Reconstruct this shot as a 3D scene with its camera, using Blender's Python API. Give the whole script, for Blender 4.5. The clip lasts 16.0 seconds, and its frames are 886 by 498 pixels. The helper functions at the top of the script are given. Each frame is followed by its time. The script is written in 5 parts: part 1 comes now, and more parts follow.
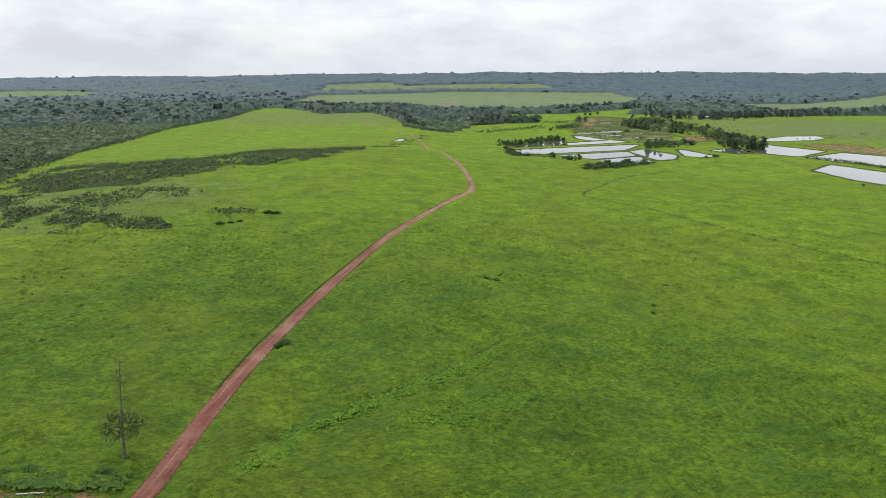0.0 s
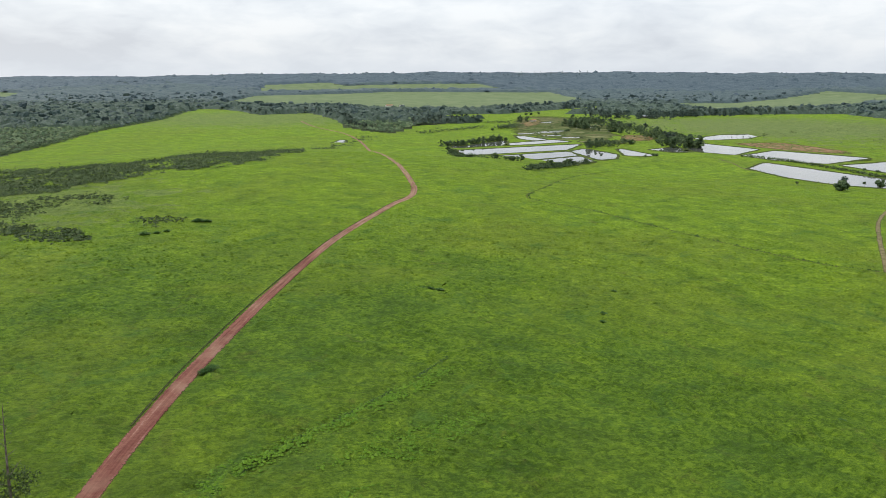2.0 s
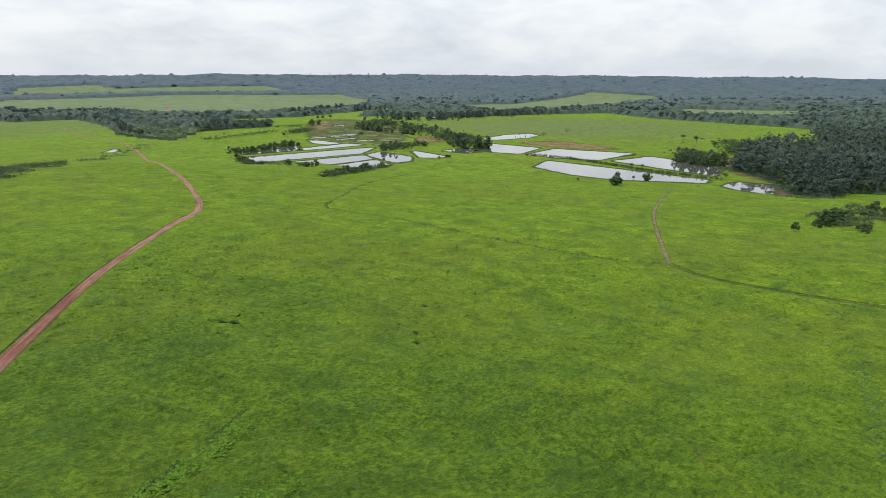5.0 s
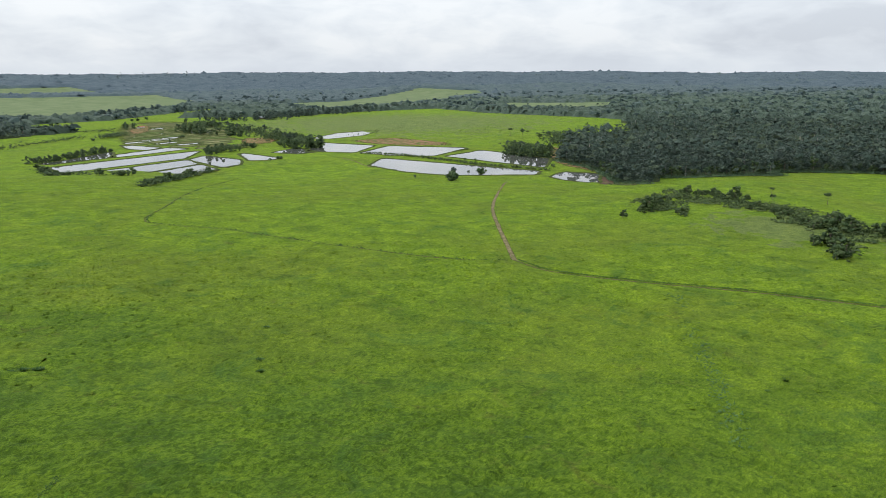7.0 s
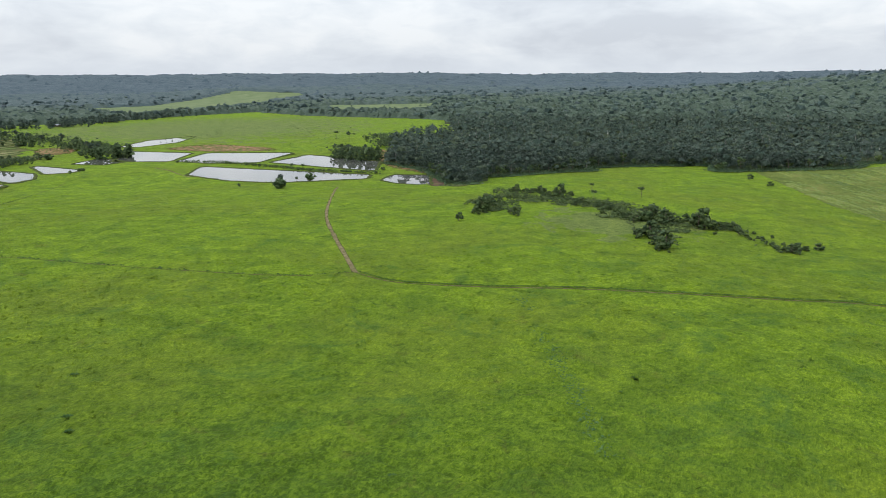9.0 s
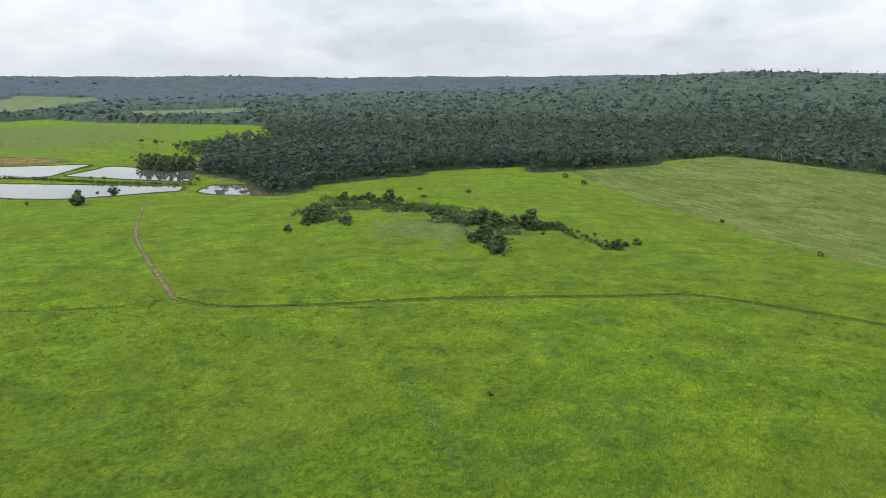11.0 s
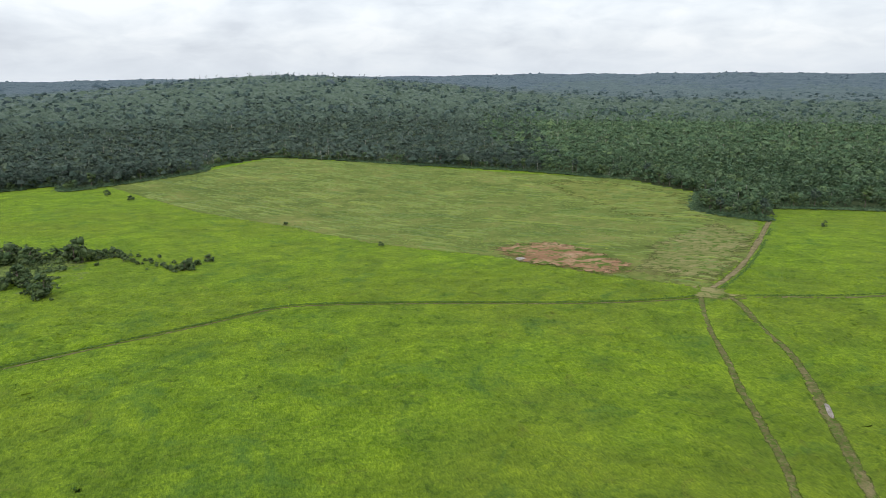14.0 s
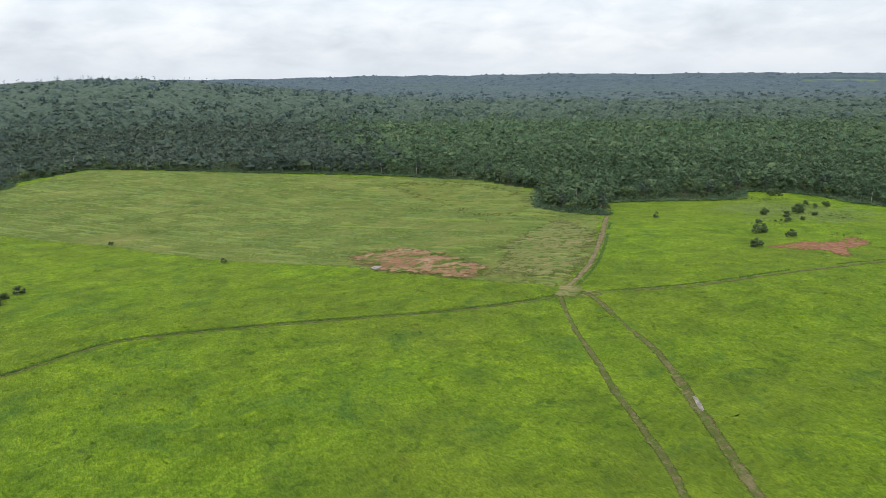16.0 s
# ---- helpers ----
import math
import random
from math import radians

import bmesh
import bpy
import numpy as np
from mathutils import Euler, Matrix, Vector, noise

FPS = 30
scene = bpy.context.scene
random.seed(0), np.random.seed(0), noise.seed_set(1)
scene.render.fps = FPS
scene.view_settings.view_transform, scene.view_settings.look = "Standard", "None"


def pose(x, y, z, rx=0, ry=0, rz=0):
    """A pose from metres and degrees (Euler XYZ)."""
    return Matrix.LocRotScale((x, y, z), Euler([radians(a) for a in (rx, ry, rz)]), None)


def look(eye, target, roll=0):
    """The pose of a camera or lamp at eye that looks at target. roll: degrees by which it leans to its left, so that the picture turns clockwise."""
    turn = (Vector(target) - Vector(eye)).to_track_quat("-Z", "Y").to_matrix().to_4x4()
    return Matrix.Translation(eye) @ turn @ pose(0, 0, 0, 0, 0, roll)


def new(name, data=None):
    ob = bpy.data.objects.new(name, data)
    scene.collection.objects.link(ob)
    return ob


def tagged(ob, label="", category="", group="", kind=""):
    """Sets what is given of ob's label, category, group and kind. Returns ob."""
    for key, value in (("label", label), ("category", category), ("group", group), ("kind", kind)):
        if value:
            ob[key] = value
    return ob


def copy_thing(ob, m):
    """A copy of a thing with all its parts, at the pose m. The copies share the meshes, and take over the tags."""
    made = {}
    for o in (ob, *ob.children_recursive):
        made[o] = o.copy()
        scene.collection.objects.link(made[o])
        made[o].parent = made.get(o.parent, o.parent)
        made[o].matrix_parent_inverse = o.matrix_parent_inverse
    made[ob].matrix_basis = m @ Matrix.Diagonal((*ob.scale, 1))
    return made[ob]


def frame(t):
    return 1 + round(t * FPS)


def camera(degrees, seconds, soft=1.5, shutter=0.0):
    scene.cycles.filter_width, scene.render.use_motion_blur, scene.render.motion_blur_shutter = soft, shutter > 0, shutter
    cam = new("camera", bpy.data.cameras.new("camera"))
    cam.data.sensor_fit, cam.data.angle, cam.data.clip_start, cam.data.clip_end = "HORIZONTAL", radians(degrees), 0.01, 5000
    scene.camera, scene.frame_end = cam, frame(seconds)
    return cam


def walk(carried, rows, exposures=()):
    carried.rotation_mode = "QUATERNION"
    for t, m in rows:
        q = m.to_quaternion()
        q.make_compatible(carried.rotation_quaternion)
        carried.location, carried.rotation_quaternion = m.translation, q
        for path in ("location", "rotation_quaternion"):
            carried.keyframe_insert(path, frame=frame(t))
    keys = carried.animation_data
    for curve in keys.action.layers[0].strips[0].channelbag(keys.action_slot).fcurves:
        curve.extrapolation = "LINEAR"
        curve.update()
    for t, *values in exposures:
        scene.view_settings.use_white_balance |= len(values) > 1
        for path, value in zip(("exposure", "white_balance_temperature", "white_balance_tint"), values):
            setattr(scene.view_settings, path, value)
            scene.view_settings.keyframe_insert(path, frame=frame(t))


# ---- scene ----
cam = camera(64.18, 16.0, soft=0.8)
ROWS = [
    (0, (0.00, 0.00, 80.00), (39.29, 190.06, 31.68), 0.14),
    (0.5, (0.97, 3.08, 80.01), (43.20, 192.50, 31.69), 0.25),
    (1, (1.96, 6.18, 80.04), (47.32, 194.88, 31.71), 0.24),
    (1.5, (2.98, 9.31, 80.09), (51.31, 197.27, 31.74), 0.11),
    (2, (4.05, 12.47, 80.16), (58.53, 198.74, 31.85), 0.14),
    (2.5, (5.16, 15.65, 80.25), (65.48, 200.10, 31.90), 0.09),
    (3, (6.33, 18.84, 80.36), (75.23, 200.27, 31.99), 0.07),
    (3.5, (7.57, 22.06, 80.48), (85.72, 199.65, 31.99), -0.05),
    (4, (8.89, 25.28, 80.61), (95.96, 198.66, 32.04), -0.10),
    (4.2, (9.44, 26.57, 80.66), (100.30, 198.10, 32.47), 0.06),
    (6.3, (16.27, 40.04, 81.27), (144.27, 185.85, 32.72), -0.24),
    (6.5, (17.03, 41.30, 81.33), (148.60, 183.88, 32.72), -0.30),
    (7, (19.04, 44.42, 81.47), (159.13, 178.67, 32.97), -0.42),
    (7.5, (21.18, 47.49, 81.61), (169.14, 172.99, 33.02), -0.41),
    (8, (23.48, 50.49, 81.74), (178.80, 166.76, 33.17), -0.47),
    (8.5, (25.93, 53.41, 81.87), (188.06, 159.96, 33.29), -0.46),
    (9, (28.52, 56.24, 81.98), (197.01, 152.49, 33.54), -0.55),
    (9.2, (29.61, 57.33, 82.02), (200.40, 149.59, 33.87), -0.46),
    (11.3, (42.39, 67.41, 82.32), (231.82, 109.91, 34.25), -0.36),
    (11.5, (43.73, 68.20, 82.33), (234.43, 104.46, 34.18), -0.33),
    (12, (47.16, 70.01, 82.36), (240.60, 86.19, 34.18), -0.39),
    (12.5, (50.69, 71.57, 82.38), (244.73, 65.89, 34.25), -0.41),
    (13, (54.30, 72.85, 82.38), (246.50, 45.55, 34.28), -0.43),
    (13.5, (57.96, 73.82, 82.36), (245.97, 25.29, 34.42), -0.53),
    (14, (61.65, 74.45, 82.34), (243.16, 5.44, 34.45), -0.60),
    (14.5, (65.34, 74.70, 82.31), (238.15, -13.77, 34.24), -0.82),
    (15, (68.99, 74.55, 82.27), (232.58, -29.93, 34.07), -0.91),
    (15.5, (72.56, 73.95, 82.23), (233.81, -34.15, 34.14), -0.97),
    (16, (76.01, 72.87, 82.20), (237.32, -35.24, 34.34), -0.95),
]
walk(cam, [(t, look(eye, target, roll)) for t, eye, target, roll in ROWS], [(0, -0.06, 6280, 9), (4, -0.11, 6280, 9), (7, -0.11, 6230, 9), (9, -0.10, 6230, 9), (12.5, -0.05, 6230, 9), (16, -0.03, 6230, 9)])

# ---------------------------------------------------------------- light
SUN_EL, SUN_AZ = radians(42), radians(-45)
world = bpy.data.worlds.new("overcast_sky")
scene.world = world
world.use_nodes = True


class Nodes:
    """Short names for building node trees."""

    def __init__(self, tree):
        self.tree = tree
        tree.nodes.clear()

    def add(self, kind, **values):
        node = self.tree.nodes.new(kind)
        for key, value in values.items():
            if isinstance(value, tuple) and len(value) == 2 and key == "dims":
                continue
            setattr(node, key, value)
        return node

    def link(self, a, b):
        self.tree.links.new(a, b)

    def put(self, value, socket):
        if hasattr(value, "is_output"):
            self.link(value, socket)
        else:
            socket.default_value = value

    def math(self, op, a, b=0.0, clamp=False):
        node = self.add("ShaderNodeMath", operation=op, use_clamp=clamp)
        self.put(a, node.inputs[0])
        self.put(b, node.inputs[1])
        return node.outputs[0]

    def noise(self, vector, scale, detail=3.0, rough=0.55, distort=0.0):
        node = self.add("ShaderNodeTexNoise")
        self.link(vector, node.inputs["Vector"])
        node.inputs["Scale"].default_value = scale
        node.inputs["Detail"].default_value = detail
        node.inputs["Roughness"].default_value = rough
        node.inputs["Distortion"].default_value = distort
        return node.outputs["Fac"]

    def ramp(self, fac, *stops):
        node = self.add("ShaderNodeValToRGB")
        self.link(fac, node.inputs[0])
        e = node.color_ramp.elements
        while len(e) < len(stops):
            e.new(0.5)
        for el, (at, col) in zip(e, stops):
            el.position = at
            el.color = (*col, 1) if isinstance(col, tuple) else (col, col, col, 1)
        return node.outputs[0]

    def mix(self, fac, a, b, blend="MIX"):
        node = self.add("ShaderNodeMix", data_type="RGBA", blend_type=blend)
        self.put(fac, node.inputs[0])
        for value, socket in ((a, node.inputs[6]), (b, node.inputs[7])):
            self.put((*value, 1) if isinstance(value, tuple) and len(value) == 3 else value, socket)
        return node.outputs[2]


def build_world():
    n = Nodes(world.node_tree)
    out, back = n.add("ShaderNodeOutputWorld"), n.add("ShaderNodeBackground")
    n.link(back.outputs[0], out.inputs[0])
    coord = n.add("ShaderNodeTexCoord").outputs["Generated"]
    parts = n.add("ShaderNodeSeparateXYZ")
    n.link(coord, parts.inputs[0])
    up = n.math("MAXIMUM", parts.outputs[2], 0.0)
    flat = n.add("ShaderNodeVectorMath", operation="MULTIPLY")
    n.link(coord, flat.inputs[0])
    flat.inputs[1].default_value = (1.0, 1.0, 2.9)
    big = n.noise(flat.outputs[0], 4.6, 4.0, 0.5, 0.3)
    small = n.noise(flat.outputs[0], 14.0, 4.0, 0.55, 0.4)
    deck = n.math("ADD", n.math("MULTIPLY", big, 0.66), n.math("MULTIPLY", small, 0.34))
    cloud = n.ramp(deck, (0.37, (0.76, 0.79, 0.84)), (0.46, (0.86, 0.89, 0.93)), (0.53, (0.94, 0.965, 0.99)), (0.60, (1.03, 1.04, 1.045)))
    # a pale clear strip low over the horizon
    strip = n.ramp(up, (0.0, 0.55), (0.035, 0.0))
    cloud = n.mix(strip, cloud, (0.93, 0.97, 1.02))
    # an overcast vault is brighter overhead than at the horizon
    vault = n.math("ADD", n.math("MULTIPLY", up, ZENITH), 0.97)
    sky = n.add("ShaderNodeTexSky", sky_type="NISHITA")
    sky.sun_disc, sky.sun_elevation, sky.sun_rotation = False, SUN_EL, SUN_AZ
    sky.air_density, sky.dust_density = 1.2, 3.0
    blue = n.add("ShaderNodeVectorMath", operation="SCALE")
    n.link(sky.outputs[0], blue.inputs[0])
    blue.inputs["Scale"].default_value = 0.10
    lit = n.add("ShaderNodeVectorMath", operation="SCALE")
    n.link(cloud, lit.inputs[0])
    n.link(vault, lit.inputs["Scale"])
    n.link(n.mix(0.88, blue.outputs[0], lit.outputs[0]), back.inputs[0])
    back.inputs[1].default_value = 1.0


ZENITH = 1.3
build_world()
sun_data = bpy.data.lights.new("sun", "SUN")
sun_data.energy, sun_data.angle, sun_data.color = 2.3, radians(12), (1.0, 0.96, 0.9)
sun = new("sun", sun_data)
sun.matrix_world = look((300 * math.sin(SUN_AZ) * math.cos(SUN_EL), 300 * math.cos(SUN_AZ) * math.cos(SUN_EL), 300 * math.sin(SUN_EL)), (0, 0, 0))

# ---------------------------------------------------------------- materials


def surface(name, rough=0.85, spec=0.25):
    m = bpy.data.materials.new(name)
    m.use_nodes = True
    n = Nodes(m.node_tree)
    out, shader = n.add("ShaderNodeOutputMaterial"), n.add("ShaderNodeBsdfPrincipled")
    n.link(shader.outputs[0], out.inputs[0])
    shader.inputs["Roughness"].default_value = rough
    shader.inputs["Specular IOR Level"].default_value = spec
    return m, n, shader


def relief(n, shader, height, strength, distance):
    bump = n.add("ShaderNodeBump")
    bump.inputs["Strength"].default_value = strength
    bump.inputs["Distance"].default_value = distance
    n.link(height, bump.inputs["Height"])
    n.link(bump.outputs[0], shader.inputs["Normal"])


def place_coord(n):
    return n.add("ShaderNodeNewGeometry").outputs["Position"]


def grass_material():
    m, n, s = surface("pasture_grass", 0.95, 0.09)
    p = place_coord(n)
    wide = n.noise(p, 0.010, 4, 0.6, 0.6)
    patch = n.noise(p, 0.055, 5, 0.65, 0.8)
    weedy = n.noise(p, 0.19, 4, 0.65, 0.9)
    tuft = n.noise(p, 0.7, 4, 0.65, 0.6)
    fine = n.noise(p, 3.2, 3, 0.7)
    # sward: deep green by the road, younger and yellower elsewhere
    apart = n.add("ShaderNodeVectorMath", operation="DISTANCE")
    n.link(p, apart.inputs[0])
    apart.inputs[1].default_value = (-10.0, 150.0, 12.0)
    young = n.ramp(n.math("ADD", n.math("MULTIPLY", apart.outputs["Value"], 0.0022), n.math("MULTIPLY", n.math("SUBTRACT", wide, 0.5), 0.7)), (0.18, 0.0), (0.56, 1.0))
    clod = n.noise(p, 0.33, 4, 0.7, 1.2)
    mixed = n.math("ADD", n.math("MULTIPLY", tuft, 0.42), n.math("MULTIPLY", fine, 0.28))
    mixed = n.math("ADD", mixed, n.math("MULTIPLY", clod, 0.30))
    # deep also carries vignetting and the shade between blades in its colour
    deep = n.ramp(mixed, (0.42, (0.034, 0.070, 0.006)), (0.49, (0.060, 0.108, 0.008)), (0.56, (0.094, 0.156, 0.012)))
    fresh = n.ramp(mixed, (0.40, (0.070, 0.126, 0.007)), (0.49, (0.104, 0.172, 0.009)), (0.58, (0.142, 0.216, 0.014)))
    c = n.mix(young, deep, fresh)
    c = n.mix(n.ramp(patch, (0.47, 0.0), (0.62, 0.42)), c, (0.036, 0.076, 0.010))
    c = n.mix(n.ramp(wide, (0.44, 0.0), (0.64, 0.5)), c, (0.094, 0.126, 0.014))
    c = n.mix(n.ramp(weedy, (0.57, 0.0), (0.68, 0.6)), c, (0.034, 0.070, 0.008))
    c = n.mix(n.ramp(n.noise(p, 0.11, 5, 0.7, 1.0), (0.58, 0.0), (0.72, 0.45)), c, (0.080, 0.078, 0.020))
    # poorer, greyer sward round thicket and scrub; the last two spots paint in haze
    for spot, reach, most in (((425.0, 165.0, 0.0), 125.0, 0.8), ((-120.0, 440.0, 0.0), 220.0, 0.65), ((330.0, -380.0, 0.0), 130.0, 0.6),
                              ((1020.0, 1150.0, -10.0), 860.0, 0.9), ((60.0, 1700.0, 0.0), 800.0, 0.7)):
        off = n.add("ShaderNodeVectorMath", operation="DISTANCE")
        n.link(p, off.inputs[0])
        off.inputs[1].default_value = spot
        near = n.math("ADD", n.math("MULTIPLY", off.outputs["Value"], 1.0 / reach), n.math("MULTIPLY", patch, 1.3))
        c = n.mix(n.ramp(near, (0.95, most), (1.65, 0.0)), c, n.ramp(mixed, (0.42, (0.062, 0.090, 0.026)), (0.56, (0.118, 0.150, 0.048))))
    # thick and thin growth with relief shading painted in, from swathes to single tussocks
    growth = n.noise(p, 0.07, 8, 0.80, 0.5)
    c = n.mix(1.0, c, n.ramp(growth, (0.33, (0.80, 0.83, 0.92)), (0.50, (1.13, 1.11, 1.13)), (0.66, (1.55, 1.44, 1.35))), "MULTIPLY")
    blueish = n.noise(p, 0.035, 6, 0.7, 1.4)
    c = n.mix(n.ramp(blueish, (0.55, 0.0), (0.66, 0.55)), c, (0.052, 0.112, 0.020))
    n.link(c, s.inputs["Base Color"])
    comb = n.add("ShaderNodeMapping")
    n.link(p, comb.inputs[0])
    comb.inputs["Rotation"].default_value = (0, 0, radians(35))
    comb.inputs["Scale"].default_value = (0.45, 1.25, 0.8)
    laid = n.noise(comb.outputs[0], 1.7, 4, 0.65, 0.6)
    # combed ripples: lit crests and shaded troughs multiplied into the colour
    c = n.mix(1.0, c, n.ramp(laid, (0.36, (0.80, 0.84, 0.88)), (0.50, (1.08, 1.06, 1.03)), (0.64, (1.36, 1.30, 1.18))), "MULTIPLY")
    n.link(c, s.inputs["Base Color"])
    clod = n.math("ADD", clod, n.math("MULTIPLY", laid, 0.9))
    lumps_h = n.math("ADD", n.math("MULTIPLY", clod, 1.3), n.math("ADD", tuft, n.math("MULTIPLY", fine, 0.45)))
    relief(n, s, lumps_h, 1.0, 0.75)
    return m


def ragged_edge(n, s, p, power=2.0, fine=0.9):
    """A worn strip that frays out into the grass at its sides."""
    uv = n.add("ShaderNodeUVMap", uv_map="along").outputs[0]
    parts = n.add("ShaderNodeSeparateXYZ")
    n.link(uv, parts.inputs[0])
    inner = n.math("SUBTRACT", 1.0, n.math("POWER", n.math("ABSOLUTE", parts.outputs[1]), power))
    fray = n.math("MULTIPLY", n.math("SUBTRACT", n.noise(p, fine, 5, 0.7, 0.4), 0.5), 1.8)
    n.link(n.ramp(n.math("ADD", inner, fray), (0.22, 0.0), (0.70, 1.0)), s.inputs["Alpha"])


def soil_material(name, dark, mid, light, scale=0.5, grassy=0.0, fray=0.0):
    m, n, s = surface(name, 0.95, 0.06)
    p = place_coord(n)
    if fray:
        ragged_edge(n, s, p, 2.0, fray)
    a, b = n.noise(p, scale, 5, 0.62, 0.5), n.noise(p, scale * 7, 3, 0.6)
    c = n.ramp(n.math("ADD", n.math("MULTIPLY", a, 0.7), n.math("MULTIPLY", b, 0.3)), (0.34, dark), (0.5, mid), (0.66, light))
    if grassy:
        c = n.mix(n.ramp(n.noise(p, scale * 1.7, 5, 0.7, 0.6), (0.62 - grassy * 0.3, 0.0), (0.72 - grassy * 0.3, 1.0)), c, (0.050, 0.082, 0.010))
    n.link(c, s.inputs["Base Color"])
    relief(n, s, n.math("ADD", a, b), 0.7, 0.25)
    return m


def road_material():
    """Red clay with pale wheel tracks and washed streaks along the road."""
    m, n, s = surface("wheel_worn_red_clay", 0.92, 0.08)
    uv = n.add("ShaderNodeUVMap", uv_map="along").outputs[0]
    p = place_coord(n)
    long = n.add("ShaderNodeVectorMath", operation="MULTIPLY")
    n.link(uv, long.inputs[0])
    long.inputs[1].default_value = (0.035, 1.9, 1.0)
    streak, grain = n.noise(long.outputs[0], 1.0, 5, 0.65, 0.3), n.noise(p, 1.2, 4, 0.65)
    blot = n.noise(p, 0.06, 3, 0.6)
    f = n.math("ADD", n.math("MULTIPLY", streak, 0.7), n.math("MULTIPLY", grain, 0.3))
    c = n.ramp(f, (0.36, (0.075, 0.025, 0.018)), (0.47, (0.122, 0.046, 0.033)), (0.57, (0.160, 0.070, 0.050)), (0.70, (0.27, 0.165, 0.13)))
    c = n.mix(n.ramp(blot, (0.52, 0.0), (0.68, 0.55)), c, (0.215, 0.130, 0.090))
    # sandier and browner clay from the bend onwards
    run = n.add("ShaderNodeSeparateXYZ")
    n.link(uv, run.inputs[0])
    sandy = n.ramp(n.math("ADD", n.math("MULTIPLY", run.outputs[0], 0.001), n.math("MULTIPLY", n.math("SUBTRACT", blot, 0.5), 0.5)), (0.14, 0.0), (0.42, 0.8))
    c = n.mix(sandy, c, n.ramp(f, (0.40, (0.125, 0.070, 0.042)), (0.60, (0.29, 0.19, 0.125))))
    ragged_edge(n, s, p, 5.0, 1.1)
    n.link(c, s.inputs["Base Color"])
    relief(n, s, f, 0.8, 0.2)
    return m


def foliage_material(name, dark, mid, light, scale=0.8, tree=0.14, depth=1.0):
    """Leaves: every clump and every stand of its own green, broken up by sprays and gaps."""
    m, n, s = surface(name, 0.7, 0.14)
    geo = n.add("ShaderNodeNewGeometry")
    rnd, p = geo.outputs["Random Per Island"], geo.outputs["Position"]
    spray = n.noise(p, scale * 0.5, 4, 0.72, 0.4)
    speck = n.noise(p, scale * 1.7, 3, 0.7)
    tone, stand = n.noise(p, tree, 3, 0.6), n.noise(p, 0.02, 3, 0.6)
    f = n.math("ADD", n.math("MULTIPLY", rnd, 0.20), n.math("MULTIPLY", spray, 0.30))
    f = n.math("ADD", f, n.math("MULTIPLY", speck, 0.26))
    f = n.math("ADD", f, n.math("MULTIPLY", tone, 0.22))
    f = n.math("ADD", f, n.math("MULTIPLY", stand, 0.22))
    c = n.ramp(f, (0.46, dark), (0.60, mid), (0.75, light))
    # here and there a crown in new leaf or in dry, greyish leaf
    other = n.math("FRACT", n.math("MULTIPLY", rnd, 13.7))
    c = n.mix(n.ramp(other, (0.82, 0.0), (0.92, 0.5)), c, tuple(v * k for v, k in zip(light, (1.15, 1.1, 0.8))))
    c = n.mix(n.ramp(other, (0.06, 0.45), (0.12, 0.0)), c, tuple(v * k for v, k in zip(mid, (1.25, 1.0, 1.15))))
    n.link(c, s.inputs["Base Color"])
    relief(n, s, n.math("ADD", spray, n.math("MULTIPLY", speck, 0.5)), 1.0, depth)
    return m


def bark_material(name, dark, light):
    m, n, s = surface(name, 0.9, 0.2)
    p = place_coord(n)
    a = n.noise(p, 1.3, 5, 0.7)
    n.link(n.ramp(a, (0.35, dark), (0.65, light)), s.inputs["Base Color"])
    relief(n, s, a, 0.6, 0.08)
    return m


def water_material():
    m, n, s = surface("still_pond_water", 0.03, 0.9)
    p = place_coord(n)
    n.link(n.ramp(n.noise(p, 0.03, 3, 0.6), (0.35, (0.060, 0.062, 0.058)), (0.65, (0.100, 0.100, 0.092))), s.inputs["Base Color"])
    s.inputs["IOR"].default_value = 1.45
    relief(n, s, n.noise(p, 1.5, 2, 0.5), 0.02, 0.02)
    return m


GRASS = grass_material()
# far pasture, paled and blued so the colour carries the haze
HAZEGRASS = soil_material("hazed_far_pasture", (0.078, 0.110, 0.050), (0.112, 0.145, 0.068), (0.150, 0.175, 0.092), 0.02)
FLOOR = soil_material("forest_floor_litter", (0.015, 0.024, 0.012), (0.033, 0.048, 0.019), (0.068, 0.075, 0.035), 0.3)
ROADCLAY = road_material()
CLAY = soil_material("red_clay", (0.105, 0.044, 0.026), (0.185, 0.086, 0.050), (0.265, 0.145, 0.095), 0.35, grassy=0.12, fray=0.5)
RED = soil_material("bare_red_earth", (0.120, 0.064, 0.034), (0.195, 0.112, 0.064), (0.28, 0.185, 0.120), 0.09, grassy=0.5, fray=0.15)
SHADEDEDGE = soil_material("shaded_edge_earth", (0.016, 0.020, 0.008), (0.032, 0.034, 0.014), (0.065, 0.055, 0.028), 0.8, grassy=0.35, fray=1.0)
TRACKSOIL = soil_material("worn_track_earth", (0.052, 0.054, 0.017), (0.094, 0.084, 0.034), (0.165, 0.138, 0.072), 0.4, grassy=0.5, fray=0.9)
TRAMPLED = soil_material("trampled_grass", (0.084, 0.096, 0.026), (0.128, 0.128, 0.044), (0.190, 0.162, 0.078), 0.12, grassy=0.44, fray=0.2)
SANDTRACK = soil_material("pale_track_earth", (0.070, 0.060, 0.026), (0.132, 0.108, 0.054), (0.225, 0.182, 0.105), 0.4, grassy=0.26, fray=0.8)
